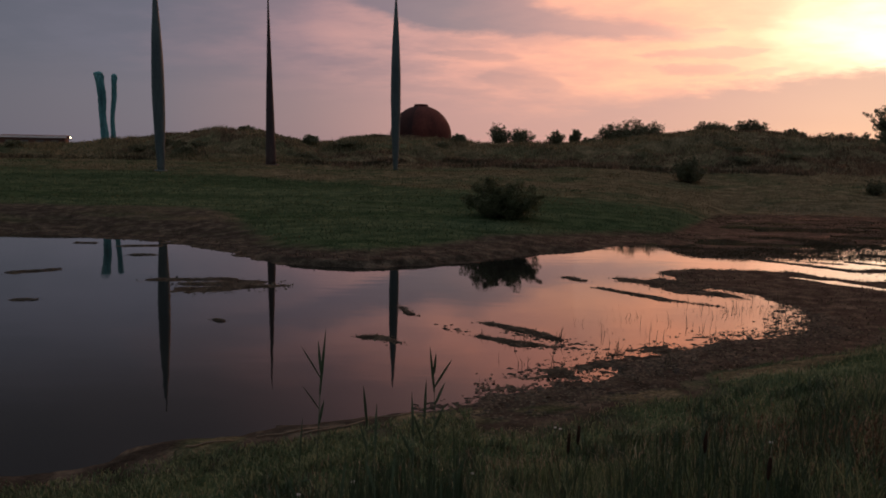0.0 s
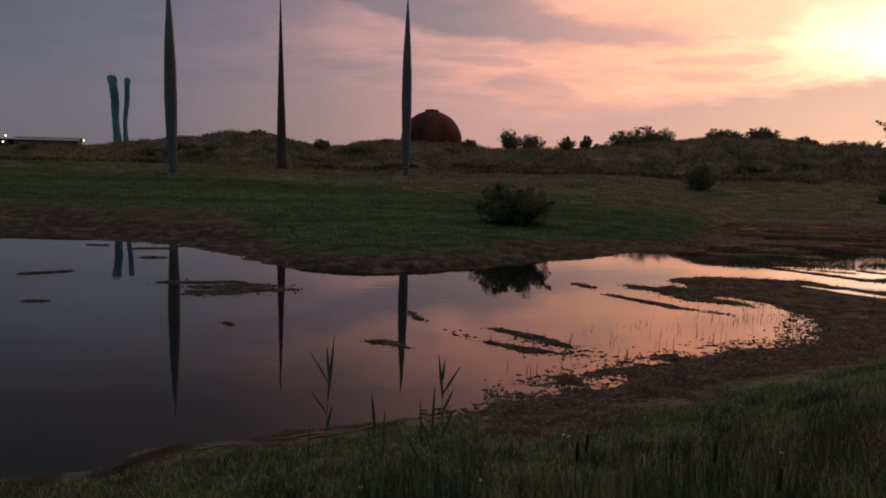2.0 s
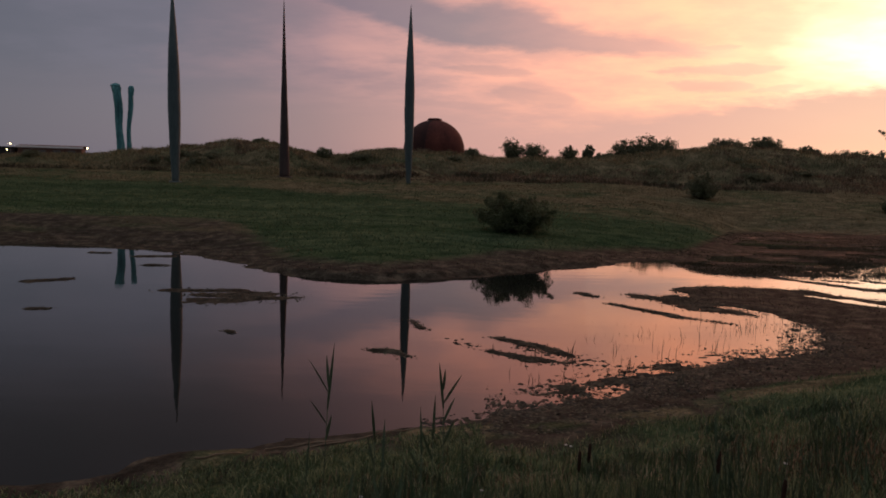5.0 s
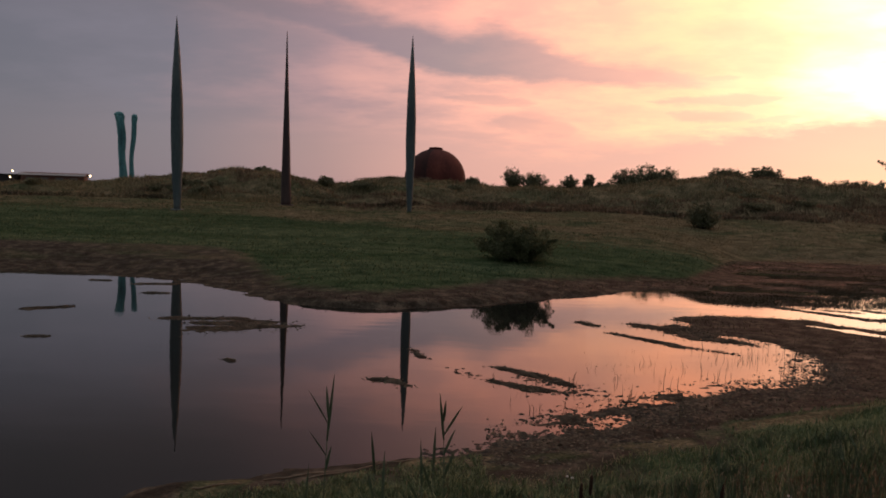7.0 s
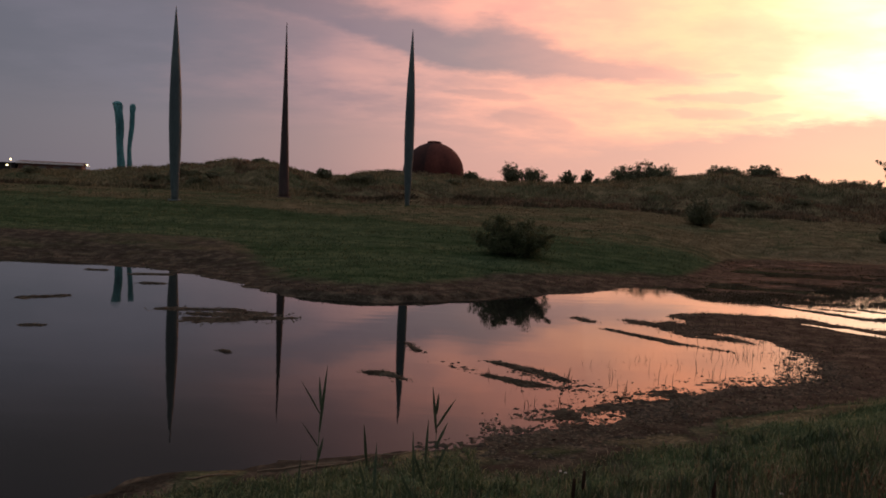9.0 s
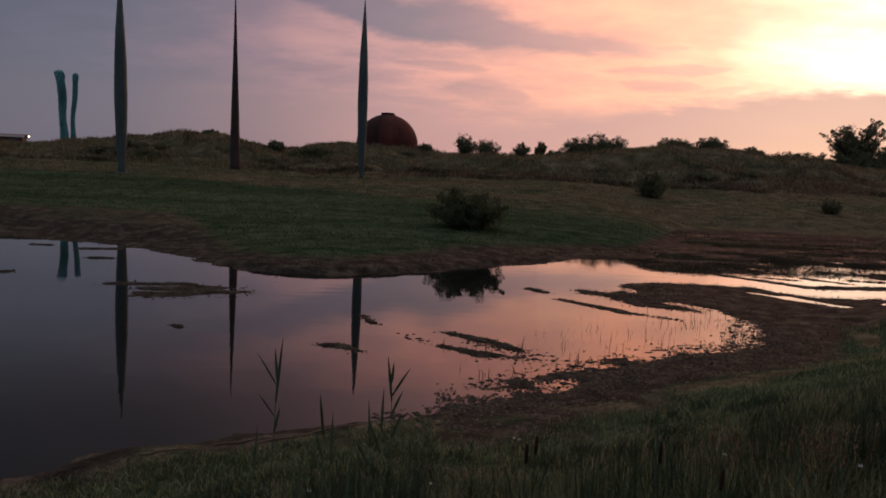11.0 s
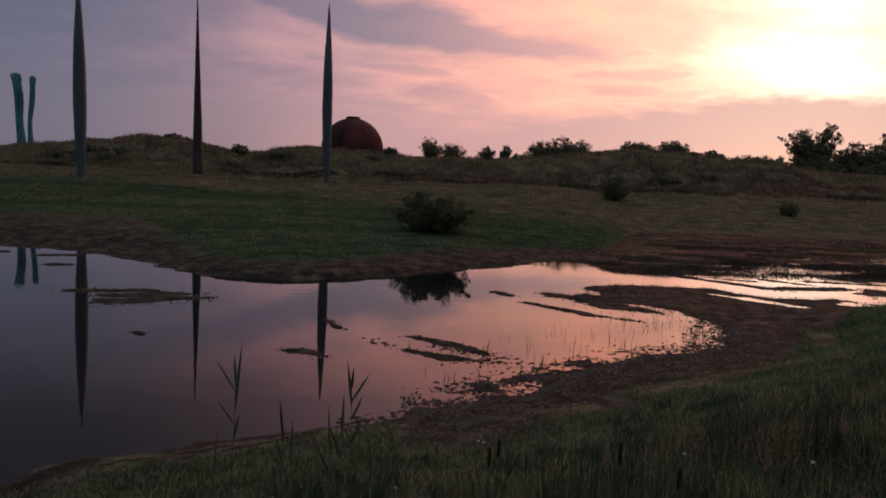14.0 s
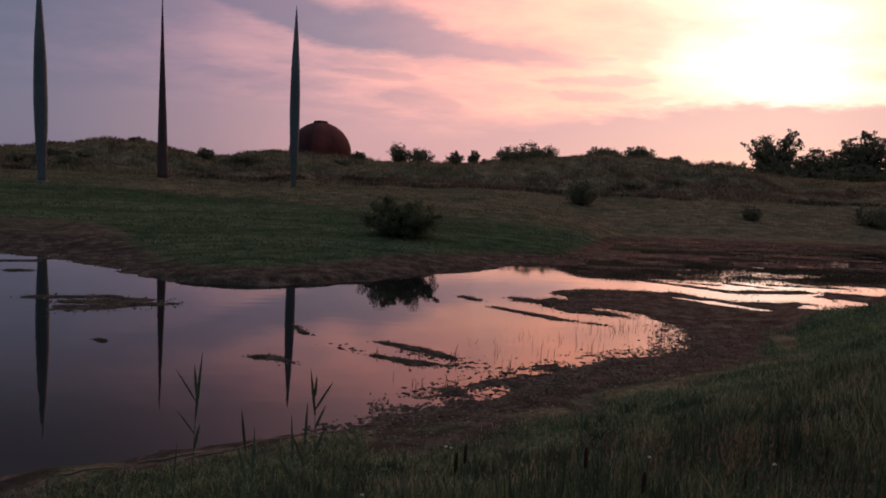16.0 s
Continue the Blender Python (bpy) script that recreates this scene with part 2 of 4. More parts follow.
def water_material():
    """Still, peaty water: dark below, a mirror above, with faint ripples."""
    m = bpy.data.materials.new("still_water")
    m.use_nodes = True
    n = Nodes(m.node_tree)
    place = n.add("ShaderNodeTexCoord").outputs["Object"]
    long = n.add("ShaderNodeMapping", Vector=place, Scale=(0.5, 1.6, 1)).outputs[0]
    h = n.math("ADD", n.noise(long, 0.9, 2), n.math("MULTIPLY", n.noise(long, 6.0, 2), 0.12))
    b = n.add("ShaderNodeBump", Strength=0.6, Distance=0.004, Height=h)
    c = n.ramp(n.noise(place, 0.25, 3), [(0.3, (0.008, 0.010, 0.009)), (0.7, (0.013, 0.015, 0.013))])
    p = n.add("ShaderNodeBsdfPrincipled", Roughness=0.02, IOR=1.36, Normal=b.outputs[0])
    n.put(p.inputs["Base Color"], c)
    n.tree.links.new(p.outputs[0], n.add("ShaderNodeOutputMaterial").inputs[0])
    return m


def lamp_material(name, colour, strength):
    m = bpy.data.materials.new(name)
    m.use_nodes = True
    n = Nodes(m.node_tree)
    e = n.add("ShaderNodeEmission", Color=(*colour, 1), Strength=strength)
    n.tree.links.new(e.outputs[0], n.add("ShaderNodeOutputMaterial").inputs[0])
    return m


M_GROUND, M_WATER = ground_material(), water_material()
M_GRASS = material("bank_grass", [(0.036, 0.067, 0.033), (0.097, 0.158, 0.078), (0.30, 0.34, 0.19)], 2, 12, 0.7, island=True, thin=0.4)
M_MEADOW = material("meadow_grass", [(0.052, 0.084, 0.044), (0.096, 0.142, 0.070), (0.178, 0.208, 0.108)], 0.3, 2, 0.85, island=True, thin=0.4)
M_LUSH = material("lush_meadow", [(0.033, 0.062, 0.034), (0.064, 0.110, 0.054), (0.118, 0.160, 0.080)], 0.3, 2, 0.85, island=True, thin=0.4)
M_HAY = material("dry_meadow", [(0.065, 0.065, 0.034), (0.124, 0.114, 0.060), (0.205, 0.176, 0.100)], 0.3, 2, 0.85, island=True, thin=0.3)
M_MARRAM = material("marram", [(0.080, 0.089, 0.048), (0.172, 0.174, 0.098), (0.33, 0.30, 0.18)], 0.2, 2, 0.85, island=True, thin=0.4)
M_HEATH = material("heath_grass", [(0.075, 0.062, 0.042), (0.148, 0.118, 0.080), (0.25, 0.20, 0.135)], 0.2, 2, 0.9, island=True, thin=0.4)
M_STRAWY = material("pale_dune_grass", [(0.13, 0.125, 0.070), (0.225, 0.205, 0.120), (0.36, 0.315, 0.195)], 0.2, 2, 0.85, island=True, thin=0.4)
# dark enough to paint the shade at the dune foot; also colours flats growth
M_FOOT = material("dune_foot_growth", [(0.026, 0.029, 0.019), (0.054, 0.055, 0.034), (0.092, 0.086, 0.054)], 0.2, 2, 0.9, island=True, thin=0.2)
M_SEED = material("seed_heads", [(0.05, 0.041, 0.028), (0.11, 0.095, 0.062), (0.26, 0.23, 0.16)], 2, 12, 0.85, island=True, thin=0.4)
M_DOCK = material("dock_spikes", [(0.05, 0.037, 0.024), (0.15, 0.110, 0.070), (0.36, 0.28, 0.185)], 2, 12, 0.9, island=True, thin=0.3)
M_REED = material("reed_green", [(0.034, 0.056, 0.030), (0.068, 0.102, 0.052)], 3, 40, 0.55)
M_CATTAIL = material("cattail_brown", [(0.022, 0.011, 0.007), (0.045, 0.024, 0.014)], 20, 120, 0.95)
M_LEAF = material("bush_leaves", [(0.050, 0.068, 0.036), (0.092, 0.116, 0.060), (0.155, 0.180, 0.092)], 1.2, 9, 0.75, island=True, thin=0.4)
# paler leaf colour with the haze over far bushes and trees mixed in
M_HAZY_LEAF = material("hazy_leaves", [(0.085, 0.100, 0.062), (0.150, 0.168, 0.100), (0.23, 0.245, 0.15)], 0.6, 5, 0.75, island=True, thin=0.4)
M_BARK = material("bark", [(0.025, 0.020, 0.016), (0.06, 0.048, 0.038)], 6, 40, 0.95, bump=0.6)
M_WEED = material("waterweed", [(0.030, 0.029, 0.020), (0.068, 0.064, 0.042), (0.145, 0.132, 0.088)], 1.5, 10, 0.8, island=True)
M_WETWEED = material("wet_weed", [(0.014, 0.013, 0.009), (0.034, 0.031, 0.021), (0.075, 0.066, 0.044)], 1.5, 14, 0.75, island=True)
M_DEAD = material("bleached_grass", [(0.16, 0.14, 0.09), (0.30, 0.27, 0.18), (0.46, 0.42, 0.30)], 2, 12, 0.85, island=True, thin=0.4)
M_STRAW = material("dead_stalks", [(0.13, 0.10, 0.07), (0.28, 0.23, 0.16)], 3, 40, 0.9)
M_STEEL = material("patinated_steel", [(0.045, 0.072, 0.080), (0.072, 0.108, 0.114), (0.115, 0.150, 0.148)], 0.7, 9, 0.55, 0.35, 0.2, 0.4, (1, 1, 0.25))
M_STEEL_DARK = material("dark_rusted_steel", [(0.030, 0.026, 0.028), (0.050, 0.038, 0.038), (0.075, 0.055, 0.050)], 0.8, 9, 0.6, 0.3, 0.2, 0.4, (1, 1, 0.25))
M_RUST = material("rusted_dome_steel", [(0.046, 0.015, 0.013), (0.088, 0.026, 0.020), (0.130, 0.042, 0.030)], 0.6, 6, 0.85, 0.1, 0.4, 0.3, (1, 1, 0.4))
# the dome's rust again, darkened by the shade on its left side
M_RUST_SHADED = material("shaded_dome_steel", [(0.022, 0.010, 0.010), (0.042, 0.016, 0.014), (0.066, 0.026, 0.021)], 0.6, 6, 0.85, 0.1, 0.4, 0.3, (1, 1, 0.4))
M_COPPER = material("verdigris_copper", [(0.025, 0.100, 0.118), (0.068, 0.235, 0.258), (0.17, 0.42, 0.44)], 0.7, 5, 0.7, 0.15, 0.4, 0.4, (1, 1, 0.3))
M_WALL = material("hall_brick", [(0.10, 0.055, 0.045), (0.16, 0.095, 0.075)], 0.2, 3, 0.9)
M_SHED = material("dark_boards", [(0.020, 0.020, 0.022), (0.040, 0.038, 0.040)], 0.3, 4, 0.9)
M_ROOF = material("pale_roof", [(0.66, 0.65, 0.66), (0.78, 0.76, 0.77)], 0.1, 2, 0.6)
M_LAMP = lamp_material("lamp_glow", (1.0, 0.76, 0.40), 9.0)
M_POST = material("grey_post", [(0.10, 0.10, 0.10), (0.16, 0.16, 0.16)], 2, 20, 0.6)


# ---------------------------------------------------------------- mesh helpers
def mesh_of(name, verts, faces, mat, smooth=False):
    me = bpy.data.meshes.new(name)
    me.from_pydata(verts.tolist() if isinstance(verts, np.ndarray) else verts, [], faces.tolist() if isinstance(faces, np.ndarray) else faces)
    me.materials.append(mat)
    if smooth:
        me.polygons.foreach_set("use_smooth", [True] * len(me.polygons))
    me.update()
    return me


def thing(name, x, y, z, label, category, group="", kind="", turn=0.0):
    ob = new(name)
    ob.empty_display_size = 0.2
    ob.matrix_basis = pose(x, y, z, 0, 0, turn)
    return tagged(ob, label, category, group, kind)


def part(name, verts, faces, mat, parent, label="", smooth=True):
    ob = new(name, mesh_of(name, verts, faces, mat, smooth))
    ob.parent = parent
    return tagged(ob, label)


def lathe(profile, n=24, wobble=0.0, twist=0.0, lean=(0, 0)):
    """A round body from (height, radius) rows."""
    verts, faces = [], []
    for i, (z, r) in enumerate(profile):
        for k in range(n):
            a = 2 * math.pi * k / n + twist * z
            q = r * (1 + wobble * math.sin(3 * a + 1.7 * z) + 0.5 * wobble * math.sin(7 * a - 2.3 * z))
            verts.append((q * math.cos(a) + lean[0] * z, q * math.sin(a) + lean[1] * z, z))
    for i in range(len(profile) - 1):
        for k in range(n):
            j = (k + 1) % n
            faces.append((i * n + k, i * n + j, (i + 1) * n + j, (i + 1) * n + k))
    faces.append(tuple(range(n - 1, -1, -1)))
    faces.append(tuple((len(profile) - 1) * n + k for k in range(n)))
    return verts, faces


def tube(points, radii, n=7):
    """A bent round rod along points."""
    verts, faces = [], []
    pts = [Vector(p) for p in points]
    for i, p in enumerate(pts):
        d = (pts[min(i + 1, len(pts) - 1)] - pts[max(i - 1, 0)]).normalized()
        u = d.cross(Vector((0.31, 0.92, 0.22))).normalized()
        v = d.cross(u)
        for k in range(n):
            a = 2 * math.pi * k / n
            verts.append(tuple(p + (u * math.cos(a) + v * math.sin(a)) * radii[i]))
    for i in range(len(pts) - 1):
        for k in range(n):
            j = (k + 1) % n
            faces.append((i * n + k, i * n + j, (i + 1) * n + j, (i + 1) * n + k))
    faces.append(tuple(range(n - 1, -1, -1)))
    faces.append(tuple((len(pts) - 1) * n + k for k in range(n)))
    return verts, faces


def joined(pieces):
    verts, faces = [], []
    for v, f in pieces:
        o = len(verts)
        verts += v
        faces += [tuple(o + i for i in q) for q in f]
    return verts, faces


def box(x0, y0, z0, x1, y1, z1):
    v = [(x, y, z) for z in (z0, z1) for x, y in ((x0, y0), (x1, y0), (x1, y1), (x0, y1))]
    return v, [(3, 2, 1, 0), (4, 5, 6, 7), (0, 1, 5, 4), (1, 2, 6, 5), (2, 3, 7, 6), (3, 0, 4, 7)]


# ---------------------------------------------------------------- lie of the land
def hashed(i, j, seed):
    h = (i.astype(np.int64) * 374761393 + j.astype(np.int64) * 668265263 + seed * 1442695041) & 0xFFFFFFFF
    h = ((h ^ (h >> 13)) * 1274126177) & 0xFFFFFFFF
    return ((h ^ (h >> 16)) & 0xFFFF) / 65535.0


def value_noise(x, y, seed=0):
    i, j = np.floor(x), np.floor(y)
    u, v = x - i, y - j
    u, v = u * u * (3 - 2 * u), v * v * (3 - 2 * v)
    a, b = hashed(i, j, seed), hashed(i + 1, j, seed)
    c, d = hashed(i, j + 1, seed), hashed(i + 1, j + 1, seed)
    return (a * (1 - u) + b * u) * (1 - v) + (c * (1 - u) + d * u) * v - 0.5


def fractal(x, y, seed=0, octaves=4):
    total, amp = 0.0, 1.0
    for k in range(octaves):
        total = total + amp * value_noise(x * 2 ** k + 17.3 * k, y * 2 ** k - 9.1 * k, seed + k)
        amp *= 0.5
    return total


def step(x, a, b):
    t = np.clip((x - a) / (b - a), 0, 1)
    return t * t * (3 - 2 * t)


# the pond's shore, walked once round
SHORE = np.array([
    (-34, 7), (-14, 6.8), (-5.1, 8.8), (-3.5, 9.8), (-2.1, 10.6), (-0.7, 11.5), (1.1, 12.4), (2.6, 13.3), (3.8, 14.4), (5.2, 15.5),
    (6.8, 16.6), (8.6, 17.4), (9.2, 18.6), (9.4, 20), (9.3, 21.5), (7.9, 23.0), (7.3, 24.2), (7.4, 25.7), (8.6, 26.7), (10.7, 27.0), (12, 26.6),
    (12.8, 25.5), (13.6, 24.9), (15.9, 25.0), (16.2, 24.2), (17.3, 23.6), (17.8, 26.2), (18.6, 27.6), (21.5, 28.25), (24, 28.0),
    (24, 28.3), (21.7, 28.7), (19.3, 29.4), (16.6, 29.9), (12.4, 29.7), (10.2, 29.9), (9.6, 30.8), (9.5, 34.4), (5.7, 31.6), (3.2, 29.7),
    (1, 27.8), (-1.9, 25.7), (-3.9, 25.7), (-5.4, 26.4), (-7.3, 28.0), (-9.3, 30.2), (-11.5, 31.9), (-17, 33.7), (-34, 30.8)])


def from_shore(x, y):
    """Metres from the shore: below nought in the pond."""
    best = np.full(x.shape, 1e9)
    inside = np.zeros(x.shape, bool)
    for (ax, ay), (bx, by) in zip(SHORE, np.roll(SHORE, -1, 0)):
        ex, ey = bx - ax, by - ay
        t = np.clip(((x - ax) * ex + (y - ay) * ey) / (ex * ex + ey * ey), 0, 1)
        best = np.minimum(best, np.hypot(x - ax - t * ex, y - ay - t * ey))
        if ay != by:
            inside ^= ((ay > y) != (by > y)) & (x < ex * (y - ay) / ey + ax)
    return np.where(inside, -best, best)


# mud banks that break the surface: from, to, half width at both ends
POND_BANKS = [
    (-13.2, 23.75, -12.35, 24.3, 0.26, 0.26), (-8.6, 22.8, -6.6, 23.1, 0.25, 0.4), (-7.4, 22.2, -5.7, 22.4, 0.3, 0.6), (-6.9, 21.35, -4.5, 22.25, 0.5, 0.16),
    (-10.9, 19.5, -10.4, 19.6, 0.13, 0.12), (-11.3, 28.0, -10.5, 28.1, 0.16, 0.12), (-14.7, 31.2, -14.0, 31.2, 0.15, 0.15), (-12.6, 30.4, -11.3, 30.8, 0.14, 0.3),
    (-1.68, 16.2, -1.25, 16.15, 0.13, 0.16), (-1.25, 16.15, -0.85, 15.7, 0.13, 0.06), (-1.05, 19.5, -0.7, 18.5, 0.05, 0.10), (-5.2, 17.6, -5.0, 17.5, 0.08, 0.06)]
SPIT_BANKS = [
    (1.0, 17.8, 1.9, 17.0, 0.08, 0.2), (1.9, 17.0, 2.5, 16.3, 0.2, 0.12), (0.82, 16.45, 1.6, 15.85, 0.08, 0.2), (1.6, 15.85, 2.4, 15.6, 0.22, 0.1),
    (4.05, 24.5, 4.45, 24.0, 0.26, 0.16), (4.65, 22.8, 6.2, 21.0, 0.13, 0.22), (6.2, 21.0, 7.4, 20.2, 0.07, 0.04),
    (5.9, 24.4, 7.1, 22.9, 0.38, 0.75), (7.1, 22.9, 8.4, 21.6, 0.7, 0.14), (7.0, 24.3, 8.0, 23.0, 0.35, 0.3),
    (12.0, 29.9, 13.6, 28.1, 0.12, 0.2), (13.6, 28.1, 14.6, 27.0, 0.25, 0.35), (14.6, 27.0, 17.6, 27.4, 0.35, 0.45), (15.5, 29.4, 16.7, 28.3, 0.12, 0.15),
    (17.3, 29.2, 20.4, 28.6, 0.10, 0.12), (13.4, 29.4, 15.0, 28.7, 0.06, 0.1)]
BANKS = POND_BANKS + SPIT_BANKS
# swells and hollows of the meadow: place, height, reach
MOUNDS = [(-20.5, 57, 0.12, 9, 5), (-4, 66.3, -0.62, 9, 4.5), (-14.5, 66, 0.10, 4, 4)]
# channels cut into the mud spit
CUTS = [(11.6, 25.4, 12.5, 24.5, 0.12), (12.5, 24.5, 13.6, 23.2, 0.28), (8.0, 22.8, 9.0, 21.9, 0.16)]
# how high the dunes' crest stands, by bearing (x over y)
CREST_A = [-1.2, -0.591, -0.444, -0.349, -0.283, -0.239, -0.159, -0.079, 0.008, 0.037, 0.138, 0.196, 0.274, 0.345, 0.41, 0.46, 0.526, 0.61, 0.75, 1.2]
CREST_Z = [3.2, 3.35, 3.85, 4.8, 5.65, 5.65, 4.35, 5.2, 5.0, 4.8, 4.75, 4.85, 5.8, 6.45, 6.2, 5.7, 5.5, 4.8, 4.6, 4.6]


def lay(x, y):
    """Height, mud and dryness of the ground."""
    x, y = np.asarray(x, float), np.asarray(y, float)
    wander = fractal(x * 0.55, y * 0.8, 3, 4)
    d = from_shore(x, y) + 0.55 * wander
    # the bank on which the camera stands
    near = np.interp(d, [0, 0.4, 1.5, 4, 8, 10.5, 14, 40], [0, 0.07, 0.24, 0.76, 1.85, 2.38, 2.55, 2.7])
    gentle = np.interp(d, [0, 0.6, 1.6, 2.6, 5, 9, 12, 40], [0, 0.035, 0.11, 0.24, 0.85, 1.95, 2.4, 2.7])
    near = near + (gentle - near) * step(x, -1.2, 1.6)
    near = near + 0.10 * fractal(x * 0.9, y * 0.9, 5, 3) * step(d, 0.3, 3)
    # meadow and dunes beyond
    meadow = np.interp(y, [24, 32, 40, 50, 60, 68, 72], [0.0, 0.22, 0.62, 1.3, 2.0, 2.45, 2.6])
    meadow = np.maximum(meadow, 0) + 0.10 * fractal(x * 0.25, y * 0.25, 8, 3) * step(d, 1, 6)
    for mx, my, rise_, rx, ry in MOUNDS:
        meadow = meadow + rise_ * np.exp(-((x - mx) / rx) ** 2 - ((y - my) / ry) ** 2)
    flat = step(x - 0.5 * np.maximum(y - 34, 0), 8, 12) * (1 - step(y, 51, 55))
    tongue = step(x, 6.2, 7.4) * (1 - step(y, 27, 29)) * step(y - 0.55 * x, 14.5, 16.5)
    flat = np.maximum(flat, tongue)
    right = step(x - 0.5 * np.clip(y - 34, 0, 18), 2, 13)
    ledge = np.interp(y + 0.8 * fractal(x * 0.2, y * 0, 113, 3), [24, 44, 50, 52.5, 55.3, 58, 62, 68, 72], [0, 0.03, 0.08, 0.15, 0.6, 0.98, 1.5, 2.15, 2.5])
    meadow = meadow + (ledge - meadow) * right
    meadow = meadow * (1 - 0.93 * flat)
    brow = 0.05 + 0.15 * step(x, -8, -4.5) * (1 - step(x, 3.0, 8.0))
    far = (brow * step(d, 0.0, 0.6) + 0.16 * step(d, 0.4, 4.5)) * (1 - flat) + meadow * step(d, 0, 6)
    a = x / np.maximum(y, 1)
    crest = np.interp(a, CREST_A, CREST_Z)
    rise = step(y, 68.5 + 3 * fractal(x * 0.1, y * 0, 21, 2), 85)
    lumps = 1.7 * fractal(x * 0.12, y * 0.17, 31, 3) + 0.5 * fractal(x * 0.5, y * 0.6, 41, 3)
    dune = 2.5 + (crest - 2.5) * rise + lumps * step(y, 69, 75) * (1 - 0.75 * step(y, 78, 84))
    beyond = 3.2 - 0.9 * step(y, 120, 300)
    dune = dune + (beyond - dune) * step(y, 88, 104)
    far = np.where(y > 67.5, far + (dune - far) * step(y, 67.5, 72), far)
    # wet flats: low ridges and puddles in long streaks
    streak = fractal(x * 0.17 + 0.06 * y, y * 0.55, 51, 3) + 0.45 * fractal(x * 0.8, y * 1.3, 57, 3)
    pool = fractal(x * 0.22 + 0.05 * y, y * 0.42, 55, 4)
    streak = streak - 1.1 * step(y, 30.5, 33) * (1 - step(y, 43, 47)) * np.clip(pool - 0.06, 0, 1)
    flats = 0.001 + 0.075 * streak * flat ** 3 + 0.001 * np.clip(d, 0, 8) + 0.03 * tongue
    far = far * (1 - flat) + np.where(d > 0, flats * step(d, -0.1, 0.35) + 0.12 * step(y, 44, 52), 0) * flat + far * flat * step(y, 50, 58)
    side = step(y - 0.55 * x, 11.0, 17.0)
    land = near + (far - near) * side
    reedy = step(x, 0.6, 2.2) * (1 - step(y - 0.55 * x, 12.8, 14.6)) * (1 - step(x, 8.6, 9.6))
    low = -np.minimum(0.5, (0.10 - 0.085 * reedy) * np.abs(d)) + 0.05 * fractal(x * 0.9, y * 2.2, 61, 3)
    low = low + reedy * (0.075 * fractal(x * 2.6, y * 4.5, 63, 4) + 0.004)
    z = np.where(d > 0, land, low)
    ragged = 0.8 * fractal(x * 1.3, y * 2.5, 71, 3) + 0.7 * fractal(x * 4.5, y * 5.5, 75, 2)
    for x0, y0, x1, y1, w0, w1 in BANKS:
        ex, ey = x1 - x0, y1 - y0
        t = np.clip(((x - x0) * ex + (y - y0) * ey) / (ex * ex + ey * ey), 0, 1)
        off = np.hypot(x - x0 - t * ex, (y - y0 - t * ey)) / (w0 + (w1 - w0) * t) + ragged
        z = np.maximum(z, np.where(off < 2.4, 0.034 * (1 - off), -1))
    for x0, y0, x1, y1, w in CUTS:
        ex, ey = x1 - x0, y1 - y0
        t = np.clip(((x - x0) * ex + (y - y0) * ey) / (ex * ex + ey * ey), 0, 1)
        off = np.hypot(x - x0 - t * ex, y - y0 - t * ey) / w + 0.9 * fractal(x * 1.5, y * 2.5, 73, 3)
        z = np.where(off < 1.6, np.minimum(z, 0.03 * (off - 1)), z)
    behind = step(-y, 0, 30)
    z = np.where(y < 2, z + (2.6 - z) * behind, z)
    mud = np.clip(1.0 - (z - 0.04) / 0.27, 0, 1)
    mud = np.maximum(mud * (1 - step(y, 48, 53)), 0.85 * flat * (1 - step(y, 49.5, 52.5)))
    turf_line = np.interp(x, [7, 9.3, 10.8, 14, 16.3, 20], [10.8, 11.7, 12.2, 13.1, 13.8, 15.1])
    spit = step(x, 6.2, 7.4) * (1 - step(y, 26.5, 28.5)) * step(y - 0.55 * x - turf_line, -0.3, 1.0)
    mud = mud * (1 - 0.8 * step(x, 8.5, 11) * (1 - step(y - 0.55 * x - turf_line, -0.7, 0.1)))
    mud = np.maximum(mud, 0.9 * spit)
    mid = np.interp(x, [0, 2, 4, 6.5, 8.5], [0.75, 1.0, 1.45, 2.2, 2.1])
    strip = np.interp(np.abs(d - 0.35 * wander - mid), [0.15, 0.5], [0.95, 0]) * step(x, -0.8, 1.5) + np.interp(d, [0.08, 0.2, 0.5, 0.7], [0, 0.9, 0.9, 0]) * (1 - step(x, -0.8, 1.5)) * step(x, -4.0, -2.8)
    strip = strip * (1 - step(y - 0.55 * x, 12.0, 13.5)) * step(fractal(x * 0.9, y * 0.9, 81, 4), -0.4, 0.15)
    mud = mud * (1 - 0.92 * strip)
    brink = 1 - step(d + 1.1 * fractal(x * 0.35, y * 0.5, 83, 4), 1.1 + 0.5 * step(x, -6, 2), 3.6 + 0.8 * step(x, -6, 2))
    mud = np.maximum(mud, 0.8 * brink * side * (1 - step(y, 38, 44)))
    red = step(-x - 0.55 * (y - 33), 6, 9) * step(y, 28, 31) * (1 - step(y + 1.5 * fractal(x * 0.2, y * 0, 89, 3), 38, 42))
    mud = np.maximum(mud, (0.72 + 0.4 * fractal(x * 0.25, y * 0.6, 87, 3)) * red)
    band = y + 3.0 * fractal(x * 0.06, y * 0.12, 85, 3)
    tan_from = np.interp(x, [-30, -12, -2, 10, 24, 40], [58, 53, 46, 44, 46, 50])
    dry = np.clip(0.06 + 0.56 * step(band - tan_from, -3.5, 4.5) + 0.05 * step(y, 66, 70), 0, 1)
    dry = np.maximum(dry, 0.95 * step(x - 0.3 * (y - 52), 20, 24) * step(y, 50.5, 52) * (1 - step(y, 54.5, 56)))
